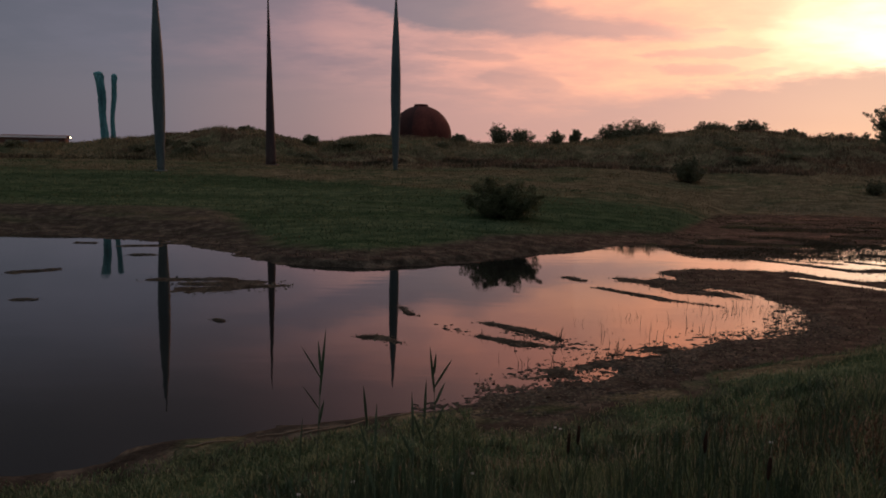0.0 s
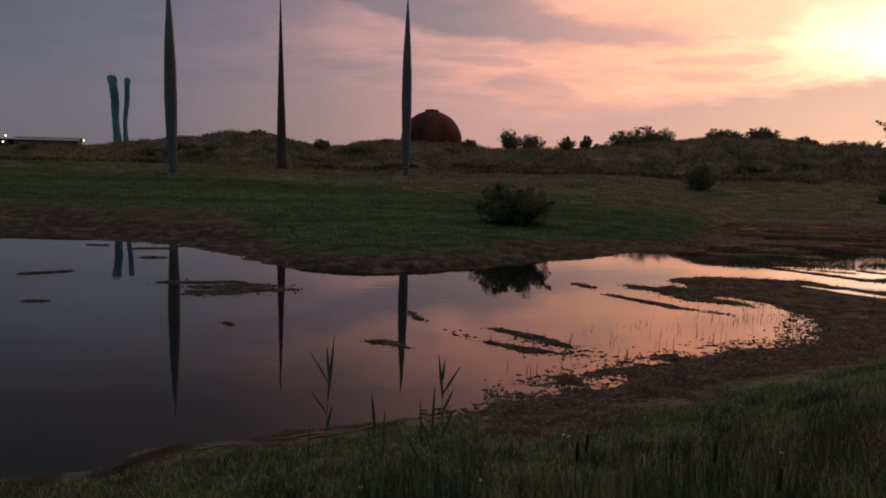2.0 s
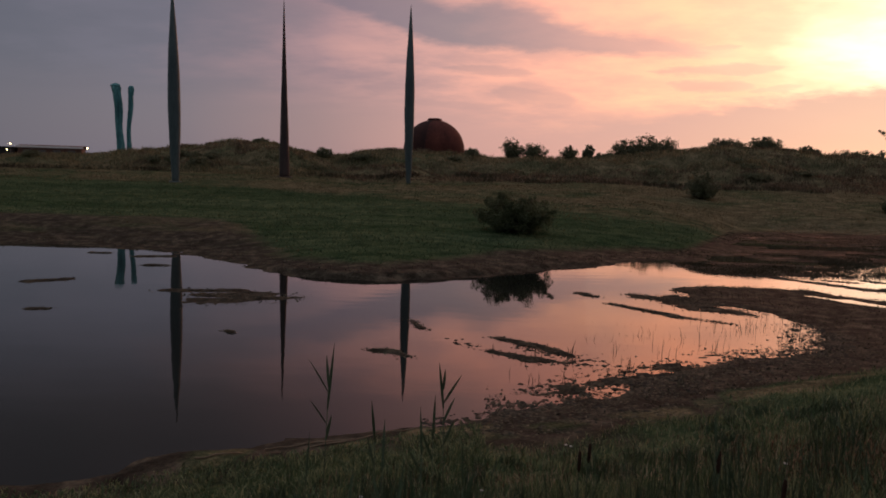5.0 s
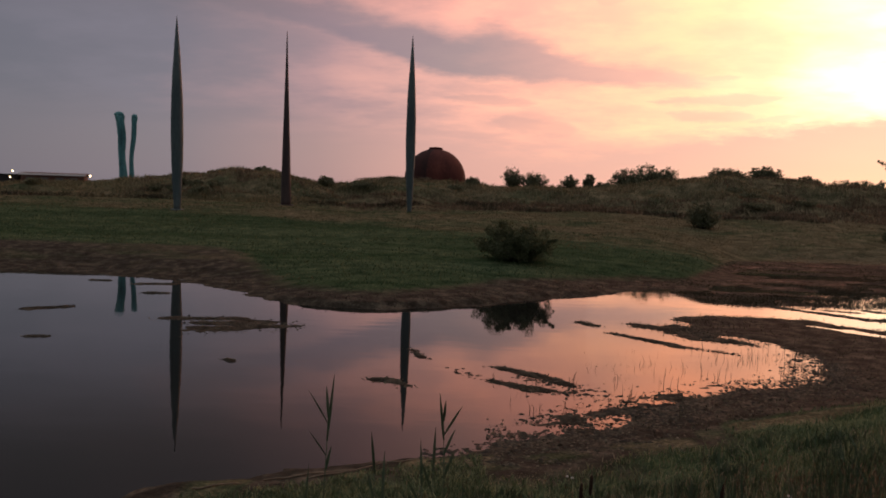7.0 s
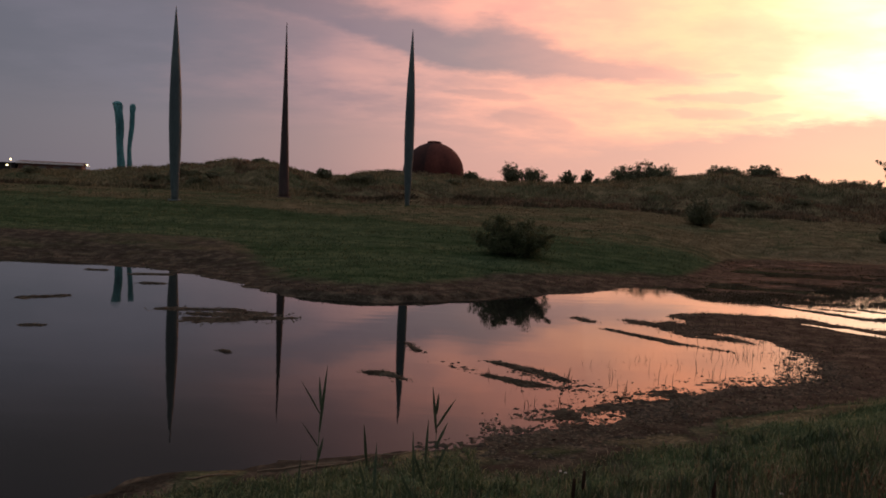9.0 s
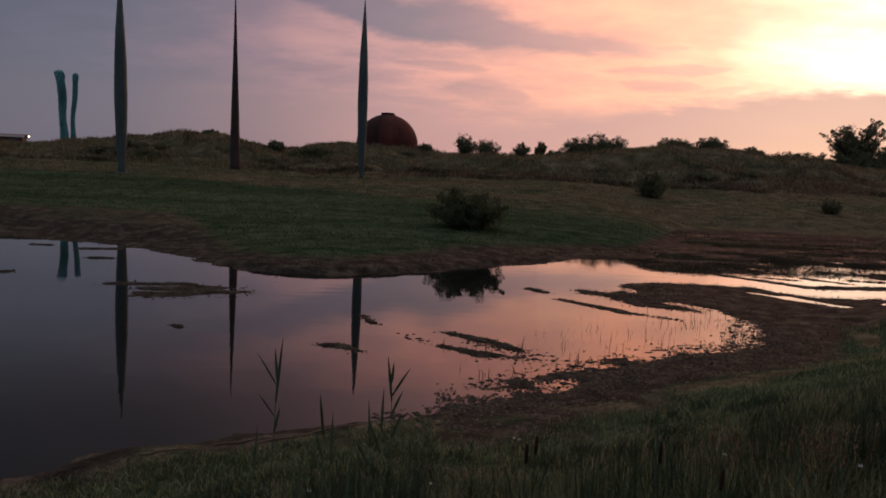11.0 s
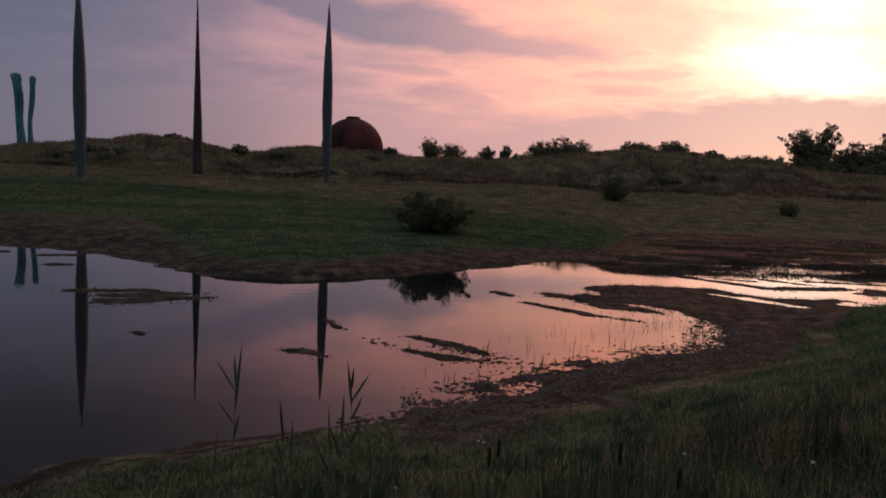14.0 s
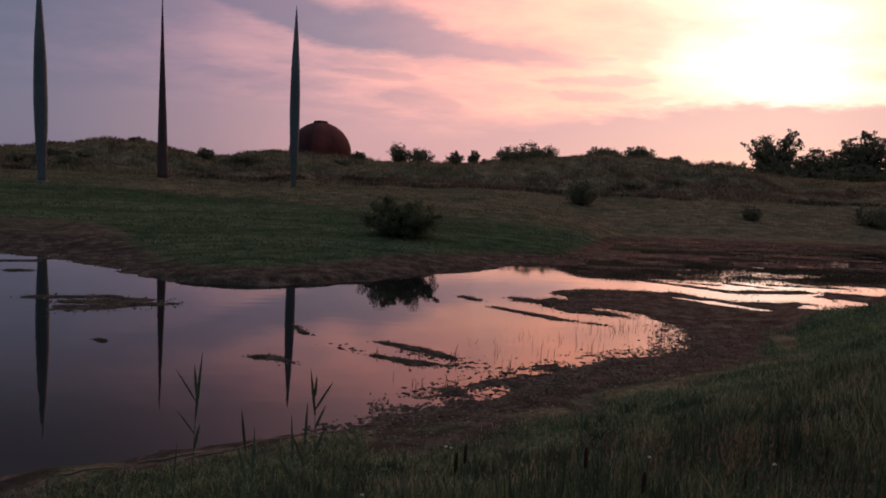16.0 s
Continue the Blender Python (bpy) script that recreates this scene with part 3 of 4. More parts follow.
    dry = np.maximum(dry, 0.6 * red)
    dry = dry + 0.06 * step(x, 8, 22) * step(y, 34, 42)
    dry = np.maximum(dry, 0.95 * strip)
    return z, mud, dry


def height(x, y):
    return float(lay(np.array([x]), np.array([y]))[0][0])


def spaced(stops):
    """Coordinates whose spacing changes from stretch to stretch: rows of (start, spacing), and the end."""
    out = []
    for (a, s), (b, _) in zip(stops, stops[1:]):
        out += list(np.arange(a, b, s))
    return np.array(out + [stops[-1][0]])


gx = spaced([(-3000, 600), (-600, 100), (-150, 6), (-40, 0.7), (-14, 0.11), (20, 0.35), (45, 1.2), (150, 100), (600, 600), (3000, 0)])
gy = spaced([(-600, 80), (-40, 4), (0, 0.3), (8, 0.085), (38, 0.25), (66, 0.4), (92, 1.5), (130, 15), (300, 150), (3000, 0)])
GX, GY = np.meshgrid(gx, gy)
GZ, MUD, DRY = lay(GX, GY)
w_, h_ = len(gx), len(gy)
idx = np.arange(w_ * h_).reshape(h_, w_)
quads = np.stack([idx[:-1, :-1], idx[:-1, 1:], idx[1:, 1:], idx[1:, :-1]], -1).reshape(-1, 4)
ground_mesh = mesh_of("ground", np.stack([GX, GY, GZ], -1).reshape(-1, 3), quads, M_GROUND, True)
WET = step(GY, 30, 33) * (1 - step(GY, 47, 52)) * step(GX - 0.4 * np.maximum(GY - 34, 0), 7, 10)
for key, values in (("mud", MUD), ("dry", DRY), ("wet", WET)):
    ground_mesh.attributes.new(key, "FLOAT", "POINT").data.foreach_set("value", values.ravel().astype(np.float32))
ground = tagged(new("ground", ground_mesh), "dune meadow with muddy pond banks and dry grass slopes", "ground", kind="structure")
wx, wy = np.meshgrid(np.linspace(-34, 36, 30), np.linspace(4, 56, 24))
wi = np.arange(wx.size).reshape(wx.shape)
water_quads = np.stack([wi[:-1, :-1], wi[:-1, 1:], wi[1:, 1:], wi[1:, :-1]], -1).reshape(-1, 4)
water = new("water", mesh_of("water", np.stack([wx, wy, wx * 0], -1).reshape(-1, 3), water_quads, M_WATER, True))
tagged(water, "still dark pond mirroring the sunset sky", "pond", kind="structure")


# ---------------------------------------------------------------- sculptures
def spike(x, y, tall, profile, mat, label, lean=(0, 0)):
    z = height(x, y)
    ob = thing("spike_sculpture", x, y, z - 0.05, label, "sculpture", "spike sculptures on the meadow")
    rows = []
    heights, radii = [p[0] for p in profile], [p[1] for p in profile]
    for i in range(41):
        t = i / 40
        rows.append((t * tall, max(0.012, float(np.interp(t, heights, radii)))))
    soft = [rows[0]] + [(rows[i][0], (rows[i - 1][1] + 2 * rows[i][1] + rows[i + 1][1]) / 4) for i in range(1, 40)] + [rows[-1]]
    part("shell", *lathe(soft, 28, 0.012, 0, lean), mat, ob)
    r = soft[0][1]
    part("base_plate", *lathe([(-0.1, r + 0.22), (0.09, r + 0.22), (0.10, r + 0.20)], 28), mat, ob)
    for t in (0.14, 0.31, 0.48, 0.65):
        q = float(np.interp(t, [s[0] / tall for s in soft], [s[1] for s in soft]))
        ring = lathe([(t * tall - 0.03, q * 1.0), (t * tall - 0.02, q * 1.0 + 0.012), (t * tall + 0.02, q * 1.0 + 0.012), (t * tall + 0.03, q * 1.0)], 28, 0, 0, lean)
        part("weld_seam", *ring, mat, ob)
    return ob


spike(-20.55, 57.0, 14.05, [(0, 0.24), (0.1, 0.31), (0.25, 0.41), (0.4, 0.45), (0.55, 0.42), (0.7, 0.33), (0.85, 0.19), (0.95, 0.075), (1, 0.01)], M_STEEL,
      "tall blue-grey steel spindle sculpture tapering to both ends", (-0.007, 0))
spike(-14.5, 66.0, 14.6, [(0, 0.43), (0.1, 0.41), (0.3, 0.335), (0.5, 0.245), (0.7, 0.155), (0.85, 0.09), (0.95, 0.05), (1, 0.02)], M_STEEL_DARK,
      "tall dark brown steel cone sculpture with a sharp tip", (-0.0075, 0))
spike(-4.0, 66.3, 14.95, [(0, 0.17), (0.1, 0.26), (0.25, 0.37), (0.4, 0.42), (0.55, 0.40), (0.7, 0.32), (0.85, 0.18), (0.95, 0.075), (1, 0.01)], M_STEEL,
      "tall grey steel spindle sculpture with narrow foot", (-0.006, 0))


def dome(x, y, z, r):
    ob = thing("domed_pavilion", x, y, z, "rust-red steel dome of curved panels on a dune", "dome")
    gores, rows = 16, 14
    for g in range(gores):
        a0, a1 = 2 * math.pi * g / gores + 0.12, 2 * math.pi * (g + 1) / gores + 0.12
        verts, faces = [], []
        for shell in (0, 1):
            rr = r - 0.06 * shell
            for i in range(rows + 1):
                e = -0.25 + (math.pi / 2 * 0.93 + 0.25) * i / rows
                for k in range(5):
                    a = a0 + (a1 - a0) * (0.002 + 0.996 * k / 4)
                    bulge = 1 + 0.001 * math.sin(math.pi * k / 4)
                    verts.append((rr * bulge * math.cos(e) * math.cos(a), rr * bulge * math.cos(e) * math.sin(a), rr * math.sin(e)))
        n = (rows + 1) * 5
        for i in range(rows):
            for k in range(4):
                q = (i * 5 + k, i * 5 + k + 1, (i + 1) * 5 + k + 1, (i + 1) * 5 + k)
                faces += [q, tuple(n + v for v in reversed(q))]
        for k in (0, 4):
            o = len(verts)
            for i in range(rows + 1):
                verts += [verts[i * 5 + k], verts[n + i * 5 + k]]
            faces += [(o + 2 * i, o + 2 * i + 1, o + 2 * i + 3, o + 2 * i + 2) for i in range(rows)]
        # panels turned to the left get their shade as a darker colour
        dark = math.cos(0.5 * (a0 + a1)) < -0.42
        part("panel", verts, faces, M_RUST_SHADED if dark else M_RUST, ob, "rust-brown steel panel with the left side's shade in its colour" if dark else "")
    part("inner_shell", *lathe([(r * 0.97 * math.sin(e), r * 0.97 * math.cos(e)) for e in [-0.25 + 1.75 * i / 12 for i in range(13)]], 32), M_RUST, ob)
    part("cap", *lathe([(r * 0.985, r * 0.215), (r * 1.03, r * 0.225), (r * 1.04, r * 0.20), (r * 1.055, r * 0.05)], 24), M_RUST, ob, "flat round steel cap")
    part("cap_rim", *lathe([(r * 0.955, r * 0.235), (r * 0.965, r * 0.245), (r * 0.985, r * 0.24), (r * 0.99, r * 0.215)], 24), M_RUST, ob)


dome(-2.6, 91.5, 5.42, 3.58)


def copper_column(x, y, z, tall, r, lean, bend, label, flare):
    ob = thing("copper_column", x, y, z, label, "sculpture", "verdigris columns behind the dune")
    verts, faces, n, rows = [], [], 22, 40
    for i in range(rows + 1):
        t = i / rows
        q = r * (0.92 + 0.10 * math.sin(9 * t + 1) + flare * step(np.array(t), 0.86, 0.985)) * (1 - 0.55 * float(step(np.array(t), 0.985, 1.0)))
        cx = lean * t * tall + bend * (t * t) + 0.07 * math.sin(11 * t)
        for k in range(n):
            a = 2 * math.pi * k / n
            fold = 1 + 0.13 * math.sin(4 * a + 2.2 * t) + 0.05 * math.sin(9 * a + 14 * t) + 0.03 * math.sin(60 * t + 2 * a)
            verts.append((cx + q * fold * math.cos(a), q * fold * math.sin(a) * 0.8, t * tall))
    for i in range(rows):
        for k in range(n):
            j = (k + 1) % n
            faces.append((i * n + k, i * n + j, (i + 1) * n + j, (i + 1) * n + k))
    faces.append(tuple(rows * n + k for k in range(n)))
    faces.append(tuple(range(n - 1, -1, -1)))
    part("folded_sheet", verts, faces, M_COPPER, ob)
    lip, lf = lathe([(tall - 0.30, r * 0.9), (tall - 0.16, r * (1 + flare * 0.75)), (tall, r * (1 + flare * 0.7)), (tall + 0.16, r * (0.85 + flare * 0.4)), (tall + 0.26, r * 0.45), (tall + 0.29, r * 0.1)], 22, 0.09)
    part("crown_lip", [(vx + lean * tall + bend + 0.07 * math.sin(11), vy * 0.8, vz) for vx, vy, vz in lip], lf, M_COPPER, ob)


copper_column(-42.15, 97.9, 3.2, 9.35, 0.47, -0.02, -0.25, "verdigris green folded copper column with flared crown", 0.33)
copper_column(-41.45, 98.6, 3.2, 9.15, 0.29, 0.0, 0.5, "slender verdigris green copper column leaning outwards", 0.35)


# ---------------------------------------------------------------- far hall with lamps
def hall():
    ob = thing("long_hall", -152, 235, 2.7, "low red brick hall with a pale roof edge", "building", turn=22)
    part("wall", *box(17, 0, 0, 35, 20, 2.75), M_WALL, ob, smooth=False)
    slope = [(16.4, -0.6, 2.95), (35.6, -0.6, 2.95), (35.6, 10, 3.7), (16.4, 10, 3.7), (35.6, 21, 2.95), (16.4, 21, 2.95)]
    rim = [(x_, y_, z_ - 0.18) for x_, y_, z_ in slope]
    part("roof", slope + rim, [(0, 1, 2, 3), (3, 2, 4, 5), (7, 6, 9, 8), (8, 9, 11, 10), (0, 6, 7, 1), (4, 10, 11, 5), (1, 7, 8, 2), (2, 8, 10, 4), (0, 3, 9, 6), (3, 5, 11, 9)], M_WALL, ob, "low-pitched dark roof", False)
    part("fascia", *box(16.4, -0.75, 2.75, 35.6, -0.63, 3.35), M_ROOF, ob, "pale board along the roof edge", False)
    for i in range(4):
        x0 = 18.4 + i * 4.2
        window = part("window", *box(x0, -0.06, 0.9, x0 + 2.2, 0.08, 2.1), M_POST, ob, "dark strip window", False)
        part("sill", *box(x0 - 0.1, -0.2, 0.78, x0 + 2.3, 0.05, 0.88), M_ROOF, window, "", False)
    shed = thing("dark_shed", -152, 235, 2.7, "low dark shed beside the brick hall", "building", turn=22)
    part("wall", *box(-45, 1, 0, 16, 18, 2.6), M_SHED, shed, smooth=False)
    part("roof", *box(-45.4, 0.6, 2.6, 16.2, 18.4, 2.85), M_SHED, shed, "flat dark roof", False)


hall()


def lamp_post(x, y, z, tall):
    ob = thing("street_lamp", x, y, z, "lit street lamp beside the far hall", "street lamp", "street lamps by the hall")
    part("pole", *lathe([(0, 0.09), (tall * 0.5, 0.07), (tall, 0.05)], 10), M_POST, ob)
    part("arm", *tube([(0, 0, tall - 0.05), (0.3, -0.2, tall + 0.08), (0.6, -0.4, tall + 0.08)], [0.05, 0.04, 0.04]), M_POST, ob)
    part("lantern", *lathe([(tall - 0.2, 0.13), (tall, 0.24), (tall + 0.1, 0.22), (tall + 0.2, 0.06)], 12), M_LAMP, ob, "glowing warm lantern")


# ---------------------------------------------------------------- bushes and trees
def leaf_cloud(rng, centres, sizes, count, leaf):
    """Small folded leaves round many centres."""
    c = np.asarray(centres)
    pick = rng.integers(0, len(c), count)
    out = rng.normal(size=(count, 3))
    out /= np.linalg.norm(out, axis=1)[:, None]
    p = c[pick] + out * (np.asarray(sizes)[pick] * rng.uniform(0.25, 1.0, count) ** 0.6)[:, None]
    u = rng.normal(size=(count, 3))
    u /= np.linalg.norm(u, axis=1)[:, None]
    v = np.cross(u, rng.normal(size=(count, 3)))
    v /= np.linalg.norm(v, axis=1)[:, None]
    s = leaf * rng.uniform(0.6, 1.35, count)[:, None]
    verts = np.stack([p - u * s, p + v * s * 0.42, p + u * s, p - v * s * 0.42], 1).reshape(-1, 3)
    base = np.arange(count)[:, None] * 4
    return verts, np.concatenate([base + [0, 1, 2], base + [0, 2, 3]])


def shrub(name, x, y, wide, tall, label, seed, leaves=3500, leaf=0.07, trunk=0.0, category="bush", group="", lift=0.0, spiky=0.3, deep=None):
    rng = np.random.default_rng(seed)
    z = height(x, y) - 0.06 + lift
    ob = thing(name, x, y, z, label, category, group)
    deep = wide if deep is None else deep
    limbs, centres, sizes = [], [], []
    n = 56 if trunk == 0 else 70
    mean = (wide + tall) * 0.5
    if trunk:
        limbs.append(tube([(0, 0, -0.2), (0.05 * wide * rng.normal(), 0, trunk * 0.5), (0.08 * wide * rng.normal(), 0, trunk)], [0.035 * tall, 0.028 * tall, 0.02 * tall], 8))
    for i in range(n):
        a, q = rng.uniform(0, 2 * math.pi), rng.uniform(0.1, 1) ** 0.6
        hgt = trunk + (tall - trunk) * (0.18 + 0.66 * rng.uniform(0.1 if trunk else 0.35, 1) * (1 - 0.55 * q * q))
        reach = 0.44
        if trunk == 0:
            reach = 0.40
            hgt = tall * (0.08 + 0.82 * math.sqrt(1 - (0.93 * q) ** 2) * rng.uniform(0.3, 1) ** 0.7)
        tip = Vector((math.cos(a) * q * wide * reach, math.sin(a) * q * deep * reach, hgt))
        root = Vector((0.04 * wide * math.cos(a), 0.04 * wide * math.sin(a), trunk * rng.uniform(0.55, 0.95)))
        mid = root.lerp(tip, 0.5) + Vector((rng.normal() * 0.04 * wide, rng.normal() * 0.04 * wide, 0.03 * tall))
        limbs.append(tube([root, mid, tip], [0.012 * tall, 0.008 * tall, 0.003 * tall], 5))
        for t in (0.4, 0.6, 0.8, 1.0):
            centres.append(tuple(root.lerp(tip, t) + Vector(rng.normal(size=3) * 0.03 * wide)))
            sizes.append(rng.uniform(0.06, 0.125) * mean * (1.15 if trunk == 0 else 0.7))
        if rng.uniform() < spiky:
            shoot = tip + Vector((rng.normal() * 0.09 * wide, rng.normal() * 0.09 * wide, (rng.uniform(0.05, 0.13) if trunk == 0 else rng.uniform(-0.02, 0.07)) * tall))
            limbs.append(tube([tip, shoot], [0.004 * tall, 0.002 * tall], 4))
            for t in (0.35, 0.7, 1.0):
                centres.append(tuple(tip.lerp(shoot, t)))
                sizes.append((0.06 - 0.03 * t) * mean)
    c, s = np.array(centres), np.array(sizes)
    fit_z = tall / float((c[:, 2] + 0.8 * s).max())
    fit_x = 0.5 * wide / float(np.percentile(np.abs(c[:, 0]) + 0.8 * s, 93))
    fit_y = 0.5 * deep / float(np.percentile(np.abs(c[:, 1]) + 0.8 * s, 93))
    centres = c * [fit_x, fit_y, fit_z]
    limbs = [([(v[0] * fit_x, v[1] * fit_y, v[2] * fit_z) for v in vs], fs) for vs, fs in limbs]
    if trunk:
        part("trunk", *limbs[0], M_BARK, ob)
        limbs = limbs[1:]
    part("limbwork", *joined(limbs), M_BARK, ob)
    # beyond 45 m the crown's colour already holds the haze
    part("crown", *leaf_cloud(rng, centres, sizes, leaves, leaf), M_HAZY_LEAF if y > 45 else M_LEAF, ob, smooth=False)
    return ob


shrub("willow_bush", 2.85, 37.2, 3.2, 2.0, "dense dark green willow bush on the grass by the pond", 21, 42000, 0.048, spiky=0.3)
shrub("willow_bush", 19.5, 62, 2.3, 2.2, "dark round bush at the foot of the dunes", 12, 8000, 0.08)
shrub("willow_bush", 32.3, 58.0, 1.5, 1.4, "small dark bush on the pale meadow edge", 13, 3000, 0.07)
shrub("willow_bush", 42.2, 57.0, 3.2, 1.8, "dark low bush beside the wet flats", 14, 6000, 0.08)

# along the skyline: bearing, distance, width, height
SKYLINE = [
    (0.071, 88, 2.5, 2.6), (0.099, 88, 2.7, 2.0), (0.144, 88, 1.8, 1.7), (0.168, 88, 1.3, 1.9), (0.188, 88, 2.0, 0.9), (0.215, 90, 3.2, 2.4),
    (0.238, 90, 4.2, 2.9), (0.262, 90, 3.2, 2.4), (0.335, 89, 2.6, 1.7), (0.352, 89, 2.4, 1.4), (0.384, 88, 2.2, 1.7), (0.397, 88, 2.4, 1.9),
    (0.443, 87, 1.5, 1.3), (0.456, 87, 1.0, 1.1), (0.497, 87, 3.4, 1.3), (0.525, 88, 3.4, 1.5), (-0.168, 82, 1.5, 1.2), (0.02, 84, 1.5, 1.1), (-0.355, 80, 1.7, 1.0), (-0.25, 85, 1.6, 0.7),
    (-0.33, 72, 2.0, 1.1)]
for i, (a, far_off, wide, tall) in enumerate(SKYLINE):
    shrub("hawthorn_bush", a * far_off, far_off, wide, tall, "dark wind-shaped bush on the dune crest", 40 + i, int(1500 + 1500 * wide), 0.085, group="bushes along the dune crest", spiky=0.15)

patch_rng = np.random.default_rng(77)
for i in range(16):
    a, off = patch_rng.uniform(-0.55, 0.6), patch_rng.uniform(70, 82)
    shrub("creeping_willow", a * off, off, patch_rng.uniform(1.2, 2.8), patch_rng.uniform(0.5, 0.85), "low dark shrub in the dune grass", 140 + i, 1800, 0.09, group="low shrubs on the dune slope", deep=2.0)

TREES = [
    (0.528, 93, 4.6, 2.3, 0.2), (0.554, 93, 5.0, 2.9, 0.2), (0.578, 92, 5.0, 3.6, 0.2), (0.583, 96, 5.9, 7.3, 2.2), (0.622, 97, 5.0, 4.2, 0.9), (0.652, 96, 5.6, 5.2, 1.2), (0.685, 95, 5.6, 5.4, 1.6), (0.716, 95, 5.8, 7.5, 3.2),
    (0.755, 96, 7.0, 5.2, 1.5), (0.80, 96, 7.5, 6.5, 2.0), (0.60, 91, 4.4, 2.6, 0.3), (0.70, 92, 7.0, 3.2, 0.2), (0.765, 92, 7.0, 3.2, 0.2), (0.67, 90, 5.0, 2.8, 0.3), (0.735, 90, 5.0, 3.0, 0.3)]
for i, (a, far_off, wide, tall, trunk) in enumerate(TREES):
    high = tall > 4
    shrub("tree" if high else "thicket_bush", 2 * a * far_off, 2 * far_off, 2 * wide, 2 * tall + 1.4, "dark leafy tree far behind the dunes" if high else "dense dark thicket under the trees", 80 + i,
          int(5000 + 2200 * wide), 0.22, 2 * trunk, "tree" if high else "bush", "trees behind the dunes" if high else "", spiky=0.5)

lamp_post(-133.2, 232, 2.2, 4.2)
lamp_post(-134.2, 232, 2.2, 2.4)
lamp_post(-110, 232, 2.2, 3.4)


# ---------------------------------------------------------------- grass
def blades(name, x, y, tall, wide, lean, mat, label, category, seed, sunk=0.02, lift=0.0):
    """Bent grass blades, all in one mesh."""
    rng = np.random.default_rng(seed)
    n = len(x)
    z = lay(x, y)[0] - sunk + lift
    a, b = rng.uniform(0, 2 * math.pi, n), rng.uniform(0, 2 * math.pi, n)
    h = tall * np.ones(n)
    off = lean * rng.uniform(0.2, 1, n) * h
    side = np.stack([np.cos(a), np.sin(a), a * 0], -1) * (wide * np.ones(n) * 0.5)[:, None]
    out = np.stack([np.cos(b), np.sin(b), b * 0], -1)
    root = np.stack([x, y, z], -1)
    rise = np.stack([a * 0, a * 0, h], -1)
    mid = root + 0.55 * rise + out * (0.3 * off)[:, None]
    tip = root + rise * (1 - 0.25 * lean) + out * off[:, None]
    verts = np.stack([root - side, root + side, mid - 0.75 * side, mid + 0.75 * side, tip], 1).reshape(-1, 3)
    o = np.arange(n)[:, None] * 5
    faces = np.concatenate([o + [0, 1, 3], o + [0, 3, 2], o + [2, 3, 4]])
    ob = new(name, mesh_of(name, verts, faces, mat))
    return tagged(ob, label, category, kind="stuff")


def clustered(rng, n, x0, x1, y0, y1, tufts, spread):
    cx, cy = rng.uniform(x0, x1, tufts), rng.uniform(y0, y1, tufts)
    k = rng.integers(0, tufts, n)
    return cx[k] + rng.normal(size=n) * spread, cy[k] + rng.normal(size=n) * spread


rng = np.random.default_rng(5)
# tall grass on the bank before the camera
x, y = rng.uniform(-12, 16, 330000), rng.uniform(-5.0, 14.0, 330000)
d = from_shore(x, y)
keep = (d > 0.7 + 1.3 * step(x, -1.5, 1.5) + (0.45 + 0.55 * step(x, -1.5, 1.5)) * rng.uniform(size=len(x))) & ((y > 1.5) | (rng.uniform(size=len(x)) < 0.15)) & (np.hypot(x, y) > 0.9 + 0.4 * rng.uniform(size=len(x)))
x, y, d = x[keep], y[keep], d[keep]
t = (1 - 0.6 * step(y - 0.55 * x, 7.0, 10.0) * step(x, 3, 6)) * np.clip((d - 2.2) / 4.5, 0.12, 1) * np.clip(0.95 + 1.5 * fractal(x * 1.1, y * 1.1, 91, 3), 0.35, 1.6)
blades("bank_grass", x, y, t * 0.46 * rng.uniform(0.45, 1.2, len(x)), 0.011, 0.42, M_GRASS, "tall dark green grass and rushes on the bank", "grass", 6)
x, y = rng.uniform(-11, 15, 15000), rng.uniform(-4, 13.0, 15000)
d = from_shore(x, y)
keep = (d > 2.6) & (np.hypot(x, y) > 1.6) & (np.hypot(x, y) < 8.0 + 1.5 * rng.uniform(size=len(x))) & (fractal(x * 0.5, y * 0.5, 95, 3) + 0.06 * x > 0.02)
x, y = x[keep], y[keep]
stalk = 0.42 * rng.uniform(0.6, 1.25, len(x))
blades("seeding_grass", x, y, stalk, 0.005, 0.0, M_SEED, "thin brown seed stalks in the bank grass", "grass", 7)
blades("seed_heads", x, y, 0.06 * rng.uniform(0.5, 1.5, len(x)), 0.011, 0.4, M_SEED, "brown seed heads standing in the bank grass", "grass", 27, 0.0, stalk * 0.93)
# denser brown flower spikes where the bank is driest
x, y = clustered(rng, 6500, 3.0, 10, 2.5, 9.0, 300, 0.25)
keep = (from_shore(x, y) > 3.6) & (np.hypot(x, y) > 2.5) & (np.hypot(x, y) < 8.2 + 1.2 * rng.uniform(size=len(x)))
x, y = x[keep], y[keep]
stalk = 0.36 * rng.uniform(0.6, 1.3, len(x))
blades("dock_stalks", x, y, stalk, 0.006, 0.05, M_SEED, "brown dock stalks crowded among the bank grass", "weeds", 43)
x, y, stalk = np.tile(x, 4), np.tile(y, 4), np.tile(stalk, 4)
x, y = x + 0.008 * rng.normal(size=len(x)), y + 0.008 * rng.normal(size=len(x))
blades("dock_spikes", x, y, 0.042 * rng.uniform(0.5, 1.5, len(x)), 0.011, 0.9, M_DOCK, "brown seed spikes on dock stalks", "weeds", 44, 0.0, stalk * rng.uniform(0.68, 1.0, len(x)))
# upright rushes in clumps
rush_x, rush_y = clustered(rng, 900, 1.0, 6.5, 3.8, 6.6, 34, 0.09)
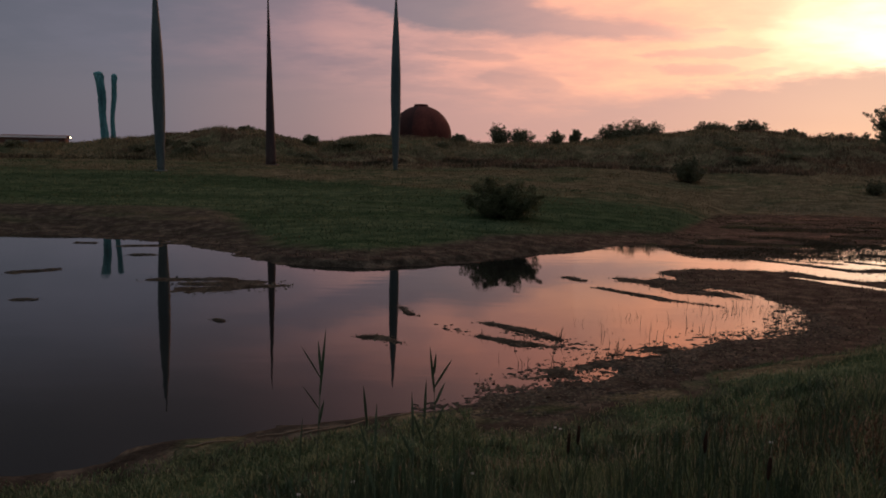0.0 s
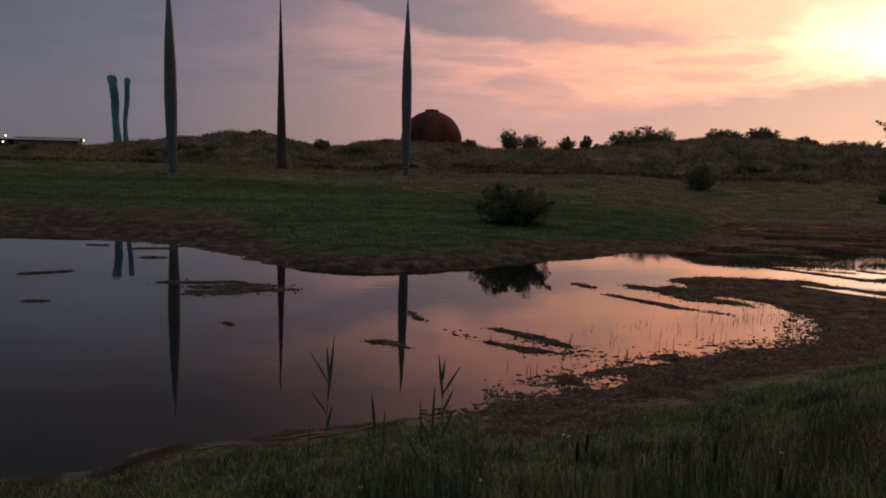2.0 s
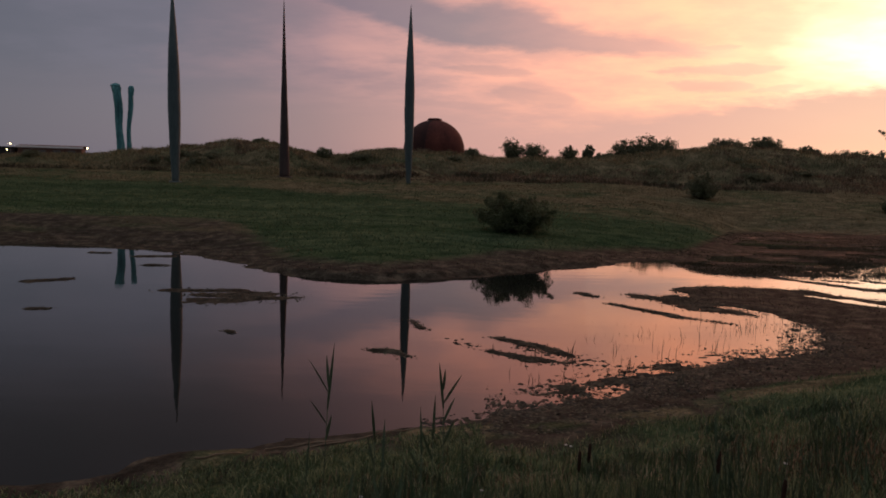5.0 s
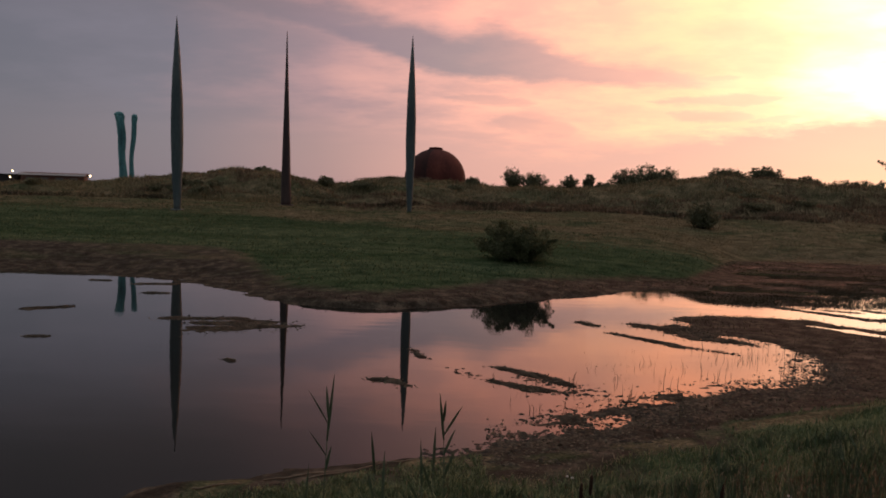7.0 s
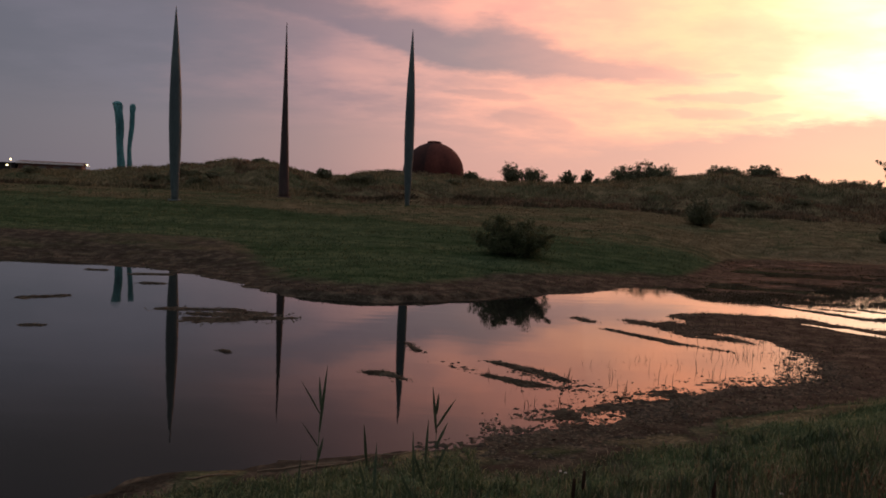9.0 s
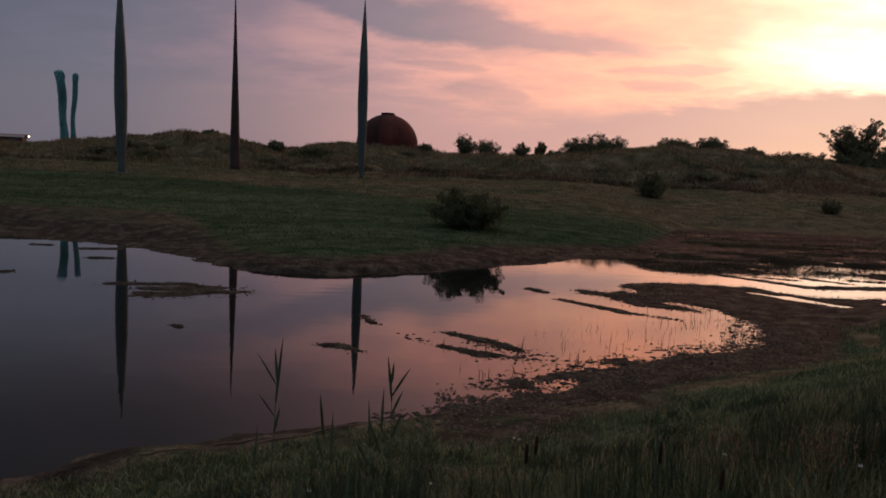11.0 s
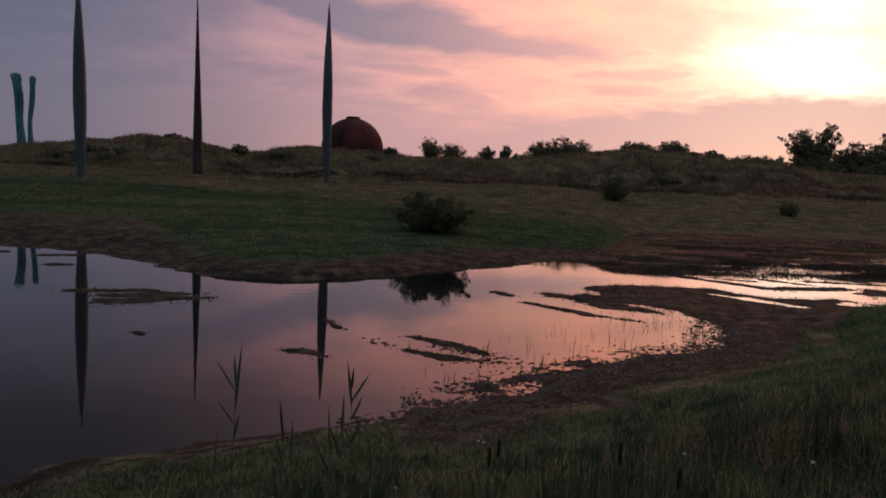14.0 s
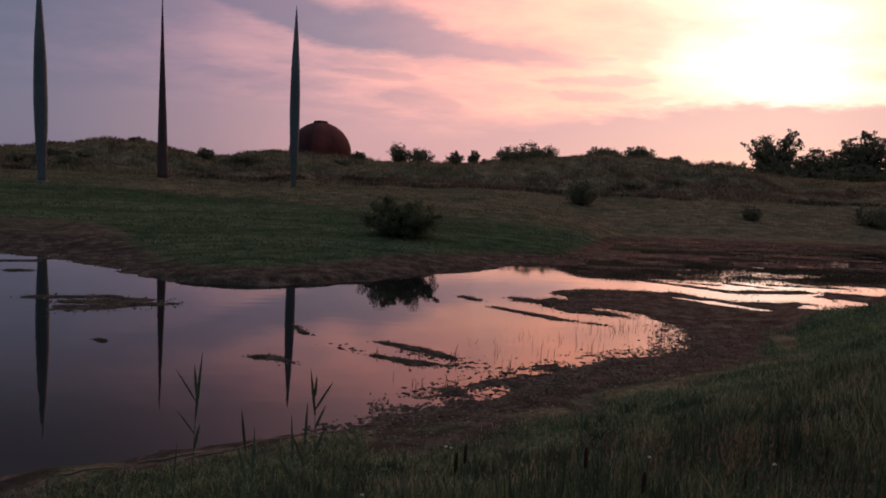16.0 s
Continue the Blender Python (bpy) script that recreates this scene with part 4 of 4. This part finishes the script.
more_x, more_y = clustered(rng, 950, -0.65, 0.15, 3.6, 5.4, 20, 0.09)
x, y = np.append(rush_x, more_x), np.append(rush_y, more_y)
blades("rushes", x, y, 0.80 * rng.uniform(0.45, 1.15, len(x)), 0.014, 0.16, M_REED, "upright dark green rushes in clumps on the bank", "rushes", 49)
# broad sedge clumps and bleached dead blades among it
x, y = clustered(rng, 11000, -9, 14, 1.8, 12, 420, 0.10)
d = from_shore(x, y)
keep = (d > 2.4) & (np.hypot(x, y) > 1.5)
x, y, d = x[keep], y[keep], d[keep]
blades("sedge", x, y, (0.16 + 0.34 * np.clip((d - 2.2) / 4, 0, 1)) * rng.uniform(0.6, 1.25, len(x)), 0.022, 0.5, M_REED, "broad dark sedge clumps in the bank grass", "sedge", 33)
x, y = rng.uniform(-9, 11, 20000), rng.uniform(1.5, 12, 20000)
d = from_shore(x, y)
keep = (d > 1.6) & (np.hypot(x, y) > 1.4)
x, y, d = x[keep], y[keep], d[keep]
blades("dead_grass", x, y, (0.10 + 0.30 * np.clip((d - 2.2) / 4, 0, 1)) * rng.uniform(0.4, 1.2, len(x)), 0.009, 1.0, M_DEAD, "bleached dead blades in the bank grass", "grass", 34)
# short turf down to the mud, and on the right
x, y = rng.uniform(-14, 28, 170000), rng.uniform(4, 26, 170000)
z, mud, dry = lay(x, y)
keep = (z > 0.03 + 0.09 * step(x, -4.2, -3.2) * (1 - step(x, -1.5, 1.0)) + 0.11 * step(x, -1.5, 1.0) * (1 - step(x, 9, 11))) & (mud < 1.05 - 0.27 * step(x, -1.5, 1.0)) & (dry < 0.5 + 0.4 * rng.uniform(size=len(x))) & (y - 0.55 * x < 16)
x, y = x[keep], y[keep]
blades("bank_turf", x, y, np.clip(from_shore(x, y) / 2.2, 0.2 + 0.3 * (1 - step(x, -2.5, 0.5)), 1) * 0.12 * rng.uniform(0.4, 1.7, len(x)), 0.018, 0.8, M_GRASS, "short green turf on the pond bank", "grass", 8)
# grass down to the waterline on the steeper stretch
x, y = rng.uniform(-9, 0.5, 42000), rng.uniform(6.5, 12, 42000)
z, d = lay(x, y)[0], from_shore(x, y)
keep = (d > (0.10 + 0.32 * step(x, -4.2, -3.2)) + 0.4 * rng.uniform(size=len(x)) + 0.8 * fractal(x * 1.5, y * 1.5, 98, 2)) & (d < 2.4) & (fractal(x * 1.2, y * 1.2, 97, 3) > -0.28)
x, y, d = x[keep], y[keep], d[keep]
blades("shore_grass", x, y, (0.05 + 0.03 * np.clip(d, 0, 2)) * rng.uniform(0.5, 1.9, len(x)), 0.016, 0.8, M_GRASS, "ragged green grass growing down to the water", "grass", 41)
# meadow
x, y = clustered(rng, 110000, -45, 50, 27, 69, 9000, 0.5)
z, mud, dry = lay(x, y)
keep = (z > 0.24) & (mud < 0.25 + 0.35 * rng.uniform(size=len(x)))
x, y, dry = x[keep], y[keep], dry[keep]
bleached = dry + 0.9 * fractal(x * 0.12, y * 0.3, 93, 4) > 0.38 + 0.30 * rng.uniform(size=len(x))
blades("dry_meadow_grass", x[bleached], y[bleached], 0.08 * rng.uniform(0.5, 1.8, bleached.sum()), 0.045, 0.9, M_HAY, "short dry tan grass in the meadow below the dunes", "grass", 39)
x, y = x[~bleached], y[~bleached]
lush = fractal(x * 0.05, y * 0.42, 115, 3) + 0.08 * rng.normal(size=len(x)) > 0.02
blades("meadow_grass", x[~lush], y[~lush], 0.09 * rng.uniform(0.5, 1.8, (~lush).sum()), 0.045, 0.9, M_MEADOW, "short green meadow grass beyond the pond", "grass", 9)
blades("lush_meadow_grass", x[lush], y[lush], 0.10 * rng.uniform(0.5, 1.8, lush.sum()), 0.045, 0.9, M_LUSH, "darker lush grass in long bands across the meadow", "grass", 50)
# dune slopes: olive marram, brown heath grass lower down, and a ragged foot with shade in its dark colour
x, y = clustered(rng, 150000, -70, 80, 67.8, 90, 5200, 0.42)
patch = fractal(x * 0.07, y * 0.16, 101, 4) + 0.25 * fractal(x * 0.5, y * 0.8, 105, 2)
tuft = np.clip(0.62 + 0.9 * fractal(x * 0.35, y * 0.5, 103, 3), 0.25, 1.15) * rng.uniform(0.5, 1.25, len(x))
low_down = 1 - step(y, 70, 80)
brown = patch + 0.34 * low_down * step(x, -16, -4) - 0.10 > 0.10 * rng.normal(size=len(x))
pale = ~brown & (patch + 0.3 * (1 - step(x, -22, -6)) < -0.22 + 0.06 * rng.normal(size=len(x)))
olive = ~brown & ~pale
blades("marram_grass", x[olive], y[olive], 0.62 * tuft[olive], 0.07, 0.55, M_MARRAM, "olive tufted marram grass over the dunes", "grass", 10, 0.05)
blades("heath_grass", x[brown], y[brown], 0.55 * tuft[brown], 0.07, 0.6, M_HEATH, "brown heath grass on the lower dune slope", "grass", 45, 0.05)
blades("pale_dune_grass", x[pale], y[pale], 0.66 * tuft[pale], 0.06, 0.7, M_STRAWY, "pale dry grass in patches on the dunes", "grass", 46, 0.05)
x, y = clustered(rng, 22000, -60, 60, 67.8, 72.5, 520, 0.45)
keep = fractal(x * 0.11, y * 0.5, 107, 3) > 0.02 + 0.05 * (y - 68)
x, y = x[keep], y[keep]
blades("dune_foot_growth", x, y, 0.5 * rng.uniform(0.3, 1.2, len(x)), 0.07, 0.6, M_FOOT, "ragged growth along the dune foot, coloured dark for its shade", "weeds", 47, 0.05)
# weeds on the wet edge of the near shore
x, y = rng.uniform(-1, 10, 70000), rng.uniform(11, 20.5, 70000)
z, mud, dry = lay(x, y)
d = from_shore(x, y)
keep = (d > -1.6 * rng.uniform(0, 1, len(x)) ** 1.6) & (d < 0.2 + 1.8 * rng.uniform(0, 1, len(x)) ** 2) & (fractal(x * 1.3, y * 2.6, 99, 4) > -0.2) & (x > 0.6) & (x < 9.8)
x, y = x[keep], y[keep]
fringe_x, fringe_y = rng.uniform(3.5, 20.5, 40000), rng.uniform(13.5, 31, 40000)
keep = np.abs(from_shore(fringe_x, fringe_y) + 0.05) < 0.30 * rng.uniform(0, 1, 40000)
edge_x, edge_y = [x, fringe_x[keep]], [y, fringe_y[keep]]
for x0, y0, x1, y1, w, _ in BANKS:
    k = int(100 * (0.5 + math.hypot(x1 - x0, y1 - y0)) * (w + 0.2) * 3)
    t = rng.uniform(-0.15, 1.15, k)
    edge_x.append(x0 + (x1 - x0) * t + rng.normal(size=k) * 0.12)
    edge_y.append(y0 + (y1 - y0) * t + rng.normal(size=k) * w * 0.9)
x, y = np.concatenate(edge_x), np.concatenate(edge_y)
keep = (lay(x, y)[0] > -0.06) | (rng.uniform(size=len(x)) < 0.12)
x, y = x[keep], y[keep]
a = rng.uniform(0, 2 * math.pi, len(x))
s = 0.010 + 0.045 * rng.uniform(0, 1, len(x)) ** 2.5
zz = np.maximum(lay(x, y)[0], 0) + 0.008
e1 = np.stack([np.cos(a) * s, np.sin(a) * s, 0.15 * s * rng.normal(size=len(x))], -1)
e2 = np.stack([-np.sin(a) * s, np.cos(a) * s, 0.3 * s * rng.normal(size=len(x))], -1) * 0.6
c = np.stack([x, y, zz], -1)
top = c + np.stack([0 * x, 0 * x, 0.18 * s], -1)
verts = np.stack([c - e1, c + e2, c + e1, c - e2, top], 1).reshape(-1, 3)
o = np.arange(len(x))[:, None] * 5
faces = np.concatenate([o + [0, 1, 4], o + [1, 2, 4], o + [2, 3, 4], o + [3, 0, 4]])
tagged(new("waterweed", mesh_of("waterweed", verts, faces, M_WEED)), "clumps of brown waterweed along the muddy shore", "weeds", kind="stuff")
# rounded clumps of wet weed, thick along the near shore and thinning into the water
x, y = rng.uniform(-0.4, 9.6, 60000), rng.uniform(11, 20.5, 60000)
d = from_shore(x, y)
thick = np.where(d < 0, np.exp(d / (0.12 + 0.38 * step(x, 0.3, 1.8) * (1 - step(x, 4, 6.5)))), np.exp(-d / 0.5)) * step(fractal(x * 0.8, y * 1.8, 109, 3), -0.30, 0.12)
keep = (rng.uniform(size=len(x)) < 0.42 * thick) & (d > -2.6) & (d < 1.5) & (y - 0.55 * x < 15.5)
x, y = x[keep], y[keep]
for x0, y0, x1, y1, k in ((-0.15, 17.45, 0.75, 16.55, 26), (2.3, 16.5, 3.2, 15.7, 50), (2.3, 15.7, 3.0, 15.3, 30), (1.4, 16.9, 2.6, 15.9, 40), (7.8, 18.0, 9.2, 20.6, 60)):
    t = rng.uniform(0, 1, k)
    x = np.append(x, x0 + (x1 - x0) * t + 0.10 * rng.normal(size=k))
    y = np.append(y, y0 + (y1 - y0) * t + 0.12 * rng.normal(size=k))
n = len(x)
wide = 0.016 + 0.055 * rng.uniform(0, 1, n) ** 2.2
base = np.maximum(lay(x, y)[0], 0)
ring = []
for k in range(7):
    a = 2 * math.pi * k / 7
    q = wide * rng.uniform(0.6, 1.25, n)
    ring.append(np.stack([x + 1.45 * q * math.cos(a), y + 0.85 * q * math.sin(a), base - 0.006], -1))
for k in range(7):
    mid = 0.55 * ring[k] + 0.45 * np.stack([x, y, base], -1)
    mid[:, 2] = base + wide * rng.uniform(0.10, 0.30, n)
    ring.append(mid)
ring.append(np.stack([x, y, base + wide * rng.uniform(0.15, 0.45, n)], -1))
o = np.arange(n)[:, None] * 15
faces = np.concatenate([o + f for k in range(7) for f in ([k, (k + 1) % 7, 7 + (k + 1) % 7], [k, 7 + (k + 1) % 7, 7 + k], [7 + k, 7 + (k + 1) % 7, 14])])
tagged(new("weed_clumps", mesh_of("weed_clumps", np.stack(ring, 1).reshape(-1, 3), faces, M_WETWEED)), "low dark clumps of wet weed at the water's edge", "weeds", kind="stuff")
# low growth on the mud banks, on the wet flats and along the far shore
bank_x, bank_y = [], []
for x0, y0, x1, y1, w, _ in BANKS:
    k = int(60 * (0.4 + math.hypot(x1 - x0, y1 - y0)) * (w + 0.15) * 2.2)
    t = rng.uniform(0, 1, k)
    bank_x.append(x0 + (x1 - x0) * t + rng.normal(size=k) * 0.15)
    bank_y.append(y0 + (y1 - y0) * t + rng.normal(size=k) * w * 0.75)
x, y = np.concatenate(bank_x), np.concatenate(bank_y)
keep = lay(x, y)[0] > -0.035
x, y = x[keep], y[keep]
blades("mudbank_growth", x, y, 0.022 * rng.uniform(0.4, 2.0, len(x)), 0.02, 1.5, M_WEED, "low brown growth on the mud banks", "weeds", 21, 0.0)
x, y = clustered(rng, 34000, 0.5, 42, 12.5, 50, 2600, 0.4)
z, mud, dry = lay(x, y)
keep = (z > -0.01) & (mud > 0.4) & (y < 52)
x, y = x[keep], y[keep]
blades("flats_growth", x, y, 0.04 * rng.uniform(0.4, 1.8, len(x)), 0.025, 1.4, M_WEED, "low dark growth on the wet flats", "weeds", 22, 0.0)
x, y = rng.uniform(-20, 10, 8000), rng.uniform(25, 36, 8000)
d = from_shore(x, y)
keep = (d > -0.1) & (d < 1.6)
x, y = x[keep], y[keep]
blades("shore_growth", x, y, 0.06 * rng.uniform(0.4, 1.6, len(x)), 0.03, 1.2, M_WEED, "dark ragged growth along the far shore", "weeds", 23, 0.0)
# dark moss over the flats, and a painted pale sheen where they meet the meadow
x, y = clustered(rng, 42000, 10, 48, 31, 50.5, 800, 0.7)
z, mud, dry = lay(x, y)
keep = (mud > 0.4) & (z > -0.005) & (fractal(x * 0.12, y * 0.5, 117, 4) > -0.10)
x, y = x[keep], y[keep]
blades("flats_moss", x, y, 0.045 * rng.uniform(0.4, 1.6, len(x)), 0.045, 1.5, M_FOOT, "dark mossy growth over the wet flats", "weeds", 51, 0.0)
# pale blades stand in for sand reflecting the sky
x, y = clustered(rng, 11000, 21, 52, 50.8, 54.2, 500, 0.5)
keep = (fractal(x * 0.15, y * 0.6, 119, 3) > -0.12) & (x - 0.3 * (y - 52) > 21)
x, y = x[keep], y[keep]
blades("sky_sheen_strip", x, y, 0.05 * rng.uniform(0.4, 1.6, len(x)), 0.05, 1.3, M_DEAD, "pale blades imitating sand that reflects the sky along the flats", "grass", 52, 0.0)
# darker sedge on the wet flats behind the lagoon
x, y = clustered(rng, 40000, 9.5, 26, 30.0, 37.5, 420, 0.36)
keep = (from_shore(x, y) > -0.25) & (fractal(x * 0.22, y * 0.5, 111, 3) + 0.55 - 0.45 * step(y, 30.5, 35) > 0.18)
x, y = x[keep], y[keep]
blades("flats_sedge", x, y, 0.11 * rng.uniform(0.3, 1.4, len(x)), 0.016, 0.9, M_FOOT, "dark sedge on the wet flats behind the pond", "sedge", 48, 0.0)
# thin stems standing in the shallows
x, y = clustered(rng, 330, 3.0, 8.8, 16.5, 21.0, 40, 0.22)
blades("pond_stems", x, y, 0.40 * rng.uniform(0.4, 1.4, len(x)), 0.013, 0.3, M_WEED, "thin dead stems standing in shallow water", "stems", 11, 0.0)
x, y = clustered(rng, 70, 0.8, 4.5, 13.0, 16.6, 12, 0.08)
blades("shallows_plants", x, y, 0.30 * rng.uniform(0.4, 1.4, len(x)), 0.014, 0.5, M_WEED, "dark water plants standing at the muddy edge", "stems", 31, 0.0)
x, y = clustered(rng, 420, 6, 18, 22.5, 26.5, 34, 0.25)
keep = lay(x, y)[0] > 0.01
blades("flat_stems", x[keep], y[keep], 0.20 * rng.uniform(0.15, 1.3, keep.sum()), 0.014, 0.6, M_WEED, "sparse stems on the mud spit", "stems", 12)


# ---------------------------------------------------------------- reeds and cattails
def leaf_strip(root, out, length, wide, droop, turn_):
    """A long reed leaf with a folded middle."""
    verts, faces = [], []
    side = out.cross(Vector((0.25 + turn_, 1.0, 0.3))).normalized()
    for i in range(9):
        t = i / 8
        p = Vector(root) + out * (length * t) - Vector((0, 0, droop * length * t * t))
        w = wide * (0.35 + 1.9 * t) * (1 - t) * 1.15 if t < 1 else 0.0
        w = max(w, 0.0006)
        verts += [tuple(p - side * w), tuple(p - Vector((0, 0.35 * w, 0))), tuple(p + side * w)]
    for i in range(8):
        for k in (0, 1):
            faces.append((i * 3 + k, i * 3 + k + 1, i * 3 + k + 4, i * 3 + k + 3))
    return verts, faces


def reed(x, y, top, leaves, seed, lean=(0.0, 0.0), label="green reed stem with long pointed leaves"):
    rng = np.random.default_rng(seed)
    z = height(x, y) - 0.03
    tall = top - z
    ob = thing("reed", x, y, z, label, "reed", "reeds on the near bank")
    pts = [(lean[0] * t * t * tall, lean[1] * t * t * tall, (tall - 0.22) * t) for t in (0, 0.25, 0.5, 0.75, 1)]
    part("stem", *tube(pts, [0.0045, 0.004, 0.0036, 0.003, 0.0016], 6), M_REED, ob)
    for drop, sidewards, length in leaves:
        h = (tall - drop) / (tall - 0.22)
        root = Vector((lean[0] * h * h * tall, lean[1] * h * h * tall, tall - drop))
        out = Vector((sidewards, rng.uniform(-0.25, 0.25), 1.0)).normalized()
        part("leaf", *leaf_strip(root, out, length, 0.0076, 0.06, rng.uniform(-0.6, 0.6)), M_REED, ob)
    return ob


reed(-0.537, 3.06, 3.285, [(0.22, -0.56, 0.165), (0.35, -0.58, 0.13), (0.29, 0.10, 0.30), (0.20, -0.10, 0.14), (0.42, 0.2, 0.12)], 1, (0.022, 0))
reed(-0.02, 3.20, 3.19, [(0.22, -0.10, 0.22), (0.20, 0.58, 0.15), (0.28, 0.40, 0.12), (0.14, 0.06, 0.10), (0.38, 0.35, 0.13)], 2, (-0.01, 0))
reed(-0.32, 3.18, 3.05, [(0.23, -0.06, 0.21), (0.34, -0.27, 0.14)], 3)
reed(-0.27, 2.99, 3.01, [(0.23, 0.01, 0.21), (0.4, -0.31, 0.17)], 4)
reed(-0.12, 3.1, 3.03, [(0.23, -0.05, 0.21), (0.31, -0.49, 0.14)], 5)
reed(-0.08, 3.32, 3.02, [(0.23, 0.03, 0.21), (0.33, -0.33, 0.18)], 6)
reed(-0.6, 3.12, 2.88, [(0.23, 0.06, 0.24), (0.39, -0.46, 0.16)], 7)
reed(0.05, 3.05, 2.92, [(0.23, -0.03, 0.21), (0.32, 0.27, 0.2)], 8)
reed(-0.4, 2.92, 2.82, [(0.23, 0.09, 0.23), (0.33, 0.39, 0.19)], 9)
reed(-0.2, 2.9, 2.86, [(0.23, 0.08, 0.23), (0.34, 0.36, 0.15)], 10)
reed(-0.14, 2.95, 2.82, [(0.23, -0.05, 0.24), (0.3, -0.37, 0.2)], 11)
reed(-0.3, 2.85, 2.74, [(0.23, 0.0, 0.23), (0.37, -0.5, 0.15)], 12)
reed(0.0, 2.9, 2.78, [(0.23, -0.02, 0.21), (0.36, 0.3, 0.17)], 13)
reed(1.5, 4.3, 2.66, [(0.23, 0.02, 0.23), (0.32, 0.28, 0.14)], 14)
reed(1.56, 4.45, 2.58, [(0.23, -0.07, 0.24), (0.36, -0.28, 0.2)], 15)
reed(1.62, 4.25, 2.55, [(0.23, -0.05, 0.2), (0.34, -0.47, 0.2)], 16)
reed(2.3, 4.2, 2.5, [(0.23, 0.06, 0.25), (0.3, 0.33, 0.15)], 17)


def cattail(x, y, tall, head, lean, seed):
    z = height(x, y) - 0.02
    ob = thing("cattail", x, y, z, "brown cattail head among the bank grass", "cattail", "cattails on the near bank")
    pts = [(lean * t * tall, 0, tall * t) for t in (0, 0.5, 1)]
    part("stem", *tube(pts, [0.006, 0.005, 0.004], 6), M_REED, ob)
    rows = [(0, 0.004), (0.02, 0.012), (0.05, 0.0145), (head - 0.05, 0.0145), (head - 0.015, 0.012), (head, 0.003)]
    v, f = lathe(rows, 12, 0.03)
    part("seed_head", [(a + lean * (tall - head + c), b_, c + tall - head) for a, b_, c in v], f, M_CATTAIL, ob, "brown velvety seed head")
    part("tip", *tube([(lean * tall, 0, tall), (lean * (tall + 0.07), 0, tall + 0.07)], [0.003, 0.0015], 5), M_STRAW, ob)
    for s in (-1, 1):
        part("leaf", *leaf_strip(Vector((0, 0, 0.03)), Vector((0.22 * s, 0.1, 1)).normalized(), tall * 0.9, 0.007, 0.1, 0), M_REED, ob)


cattail(0.97, 5.71, 0.80, 0.17, 0.02, 1)
cattail(1.035, 5.76, 0.84, 0.16, 0.04, 2)
cattail(1.84, 5.18, 0.80, 0.17, 0.0, 3)
cattail(2.02, 4.6, 0.72, 0.15, 0.03, 4)


def wildflower(x, y, tall, seed):
    rng = np.random.default_rng(seed)
    z = height(x, y) - 0.02
    ob = thing("wildflower", x, y, z, "small white wildflower in the bank grass", "flower", "white flowers on the bank")
    part("stem", *tube([(0, 0, 0), (0.02, 0, tall * 0.5), (0.03, 0, tall)], [0.003, 0.0025, 0.002], 5), M_REED, ob)
    for k in range(7):
        a = 2 * math.pi * k / 7 + rng.uniform(0, 0.4)
        cx, cy = 0.03 + 0.012 * math.cos(a), 0.012 * math.sin(a)
        v, f = lathe([(tall - 0.003, 0.003), (tall + 0.001, 0.007), (tall + 0.005, 0.005), (tall + 0.007, 0.002)], 7)
        part("floret", [(p + cx, q + cy, w + 0.004 * math.sin(3 * a)) for p, q, w in v], f, M_PETAL, ob)


M_PETAL = material("white_petal", [(0.55, 0.54, 0.50), (0.72, 0.71, 0.68)], 20, 90, 0.7)
for i, (x, y, t) in enumerate([(1.33, 8.8, 0.42), (1.40, 8.86, 0.38), (-1.15, 5.9, 0.30), (-0.75, 6.2, 0.32), (2.9, 6.6, 0.4), (0.3, 7.3, 0.25), (3.4, 5.4, 0.5)]):
    wildflower(x, y, t, 60 + i)


def dead_stalk(x0, y0, x1, y1, seed):
    rng = np.random.default_rng(seed)
    pts = []
    for i in range(6):
        t = i / 5
        sx, sy = x0 + (x1 - x0) * t, y0 + (y1 - y0) * t + 0.03 * rng.normal()
        pts.append((sx - x0, sy - y0, max(height(sx, sy), 0.0) + 0.02))
    ob = thing("dead_reed_stalk", x0, y0, 0, "pale dead reed stalk washed up on the shore", "reed stalk", "washed-up stalks on the near shore")
    part("stalk", *tube(pts, [0.012, 0.013, 0.012, 0.011, 0.009, 0.004], 6), M_STRAW, ob)
    part("node", *tube([pts[2], tuple(Vector(pts[2]).lerp(Vector(pts[3]), 0.1))], [0.016, 0.016], 6), M_STRAW, ob)


for i, (x0, y0, x1, y1) in enumerate([(-2.15, 10.35, -1.35, 10.75), (-2.5, 10.2, -1.7, 10.55), (-1.9, 10.3, -1.0, 10.95), (-3.3, 9.7, -2.7, 9.95), (-0.9, 11.0, -0.4, 11.3)]):
    dead_stalk(x0, y0, x1, y1, 90 + i)
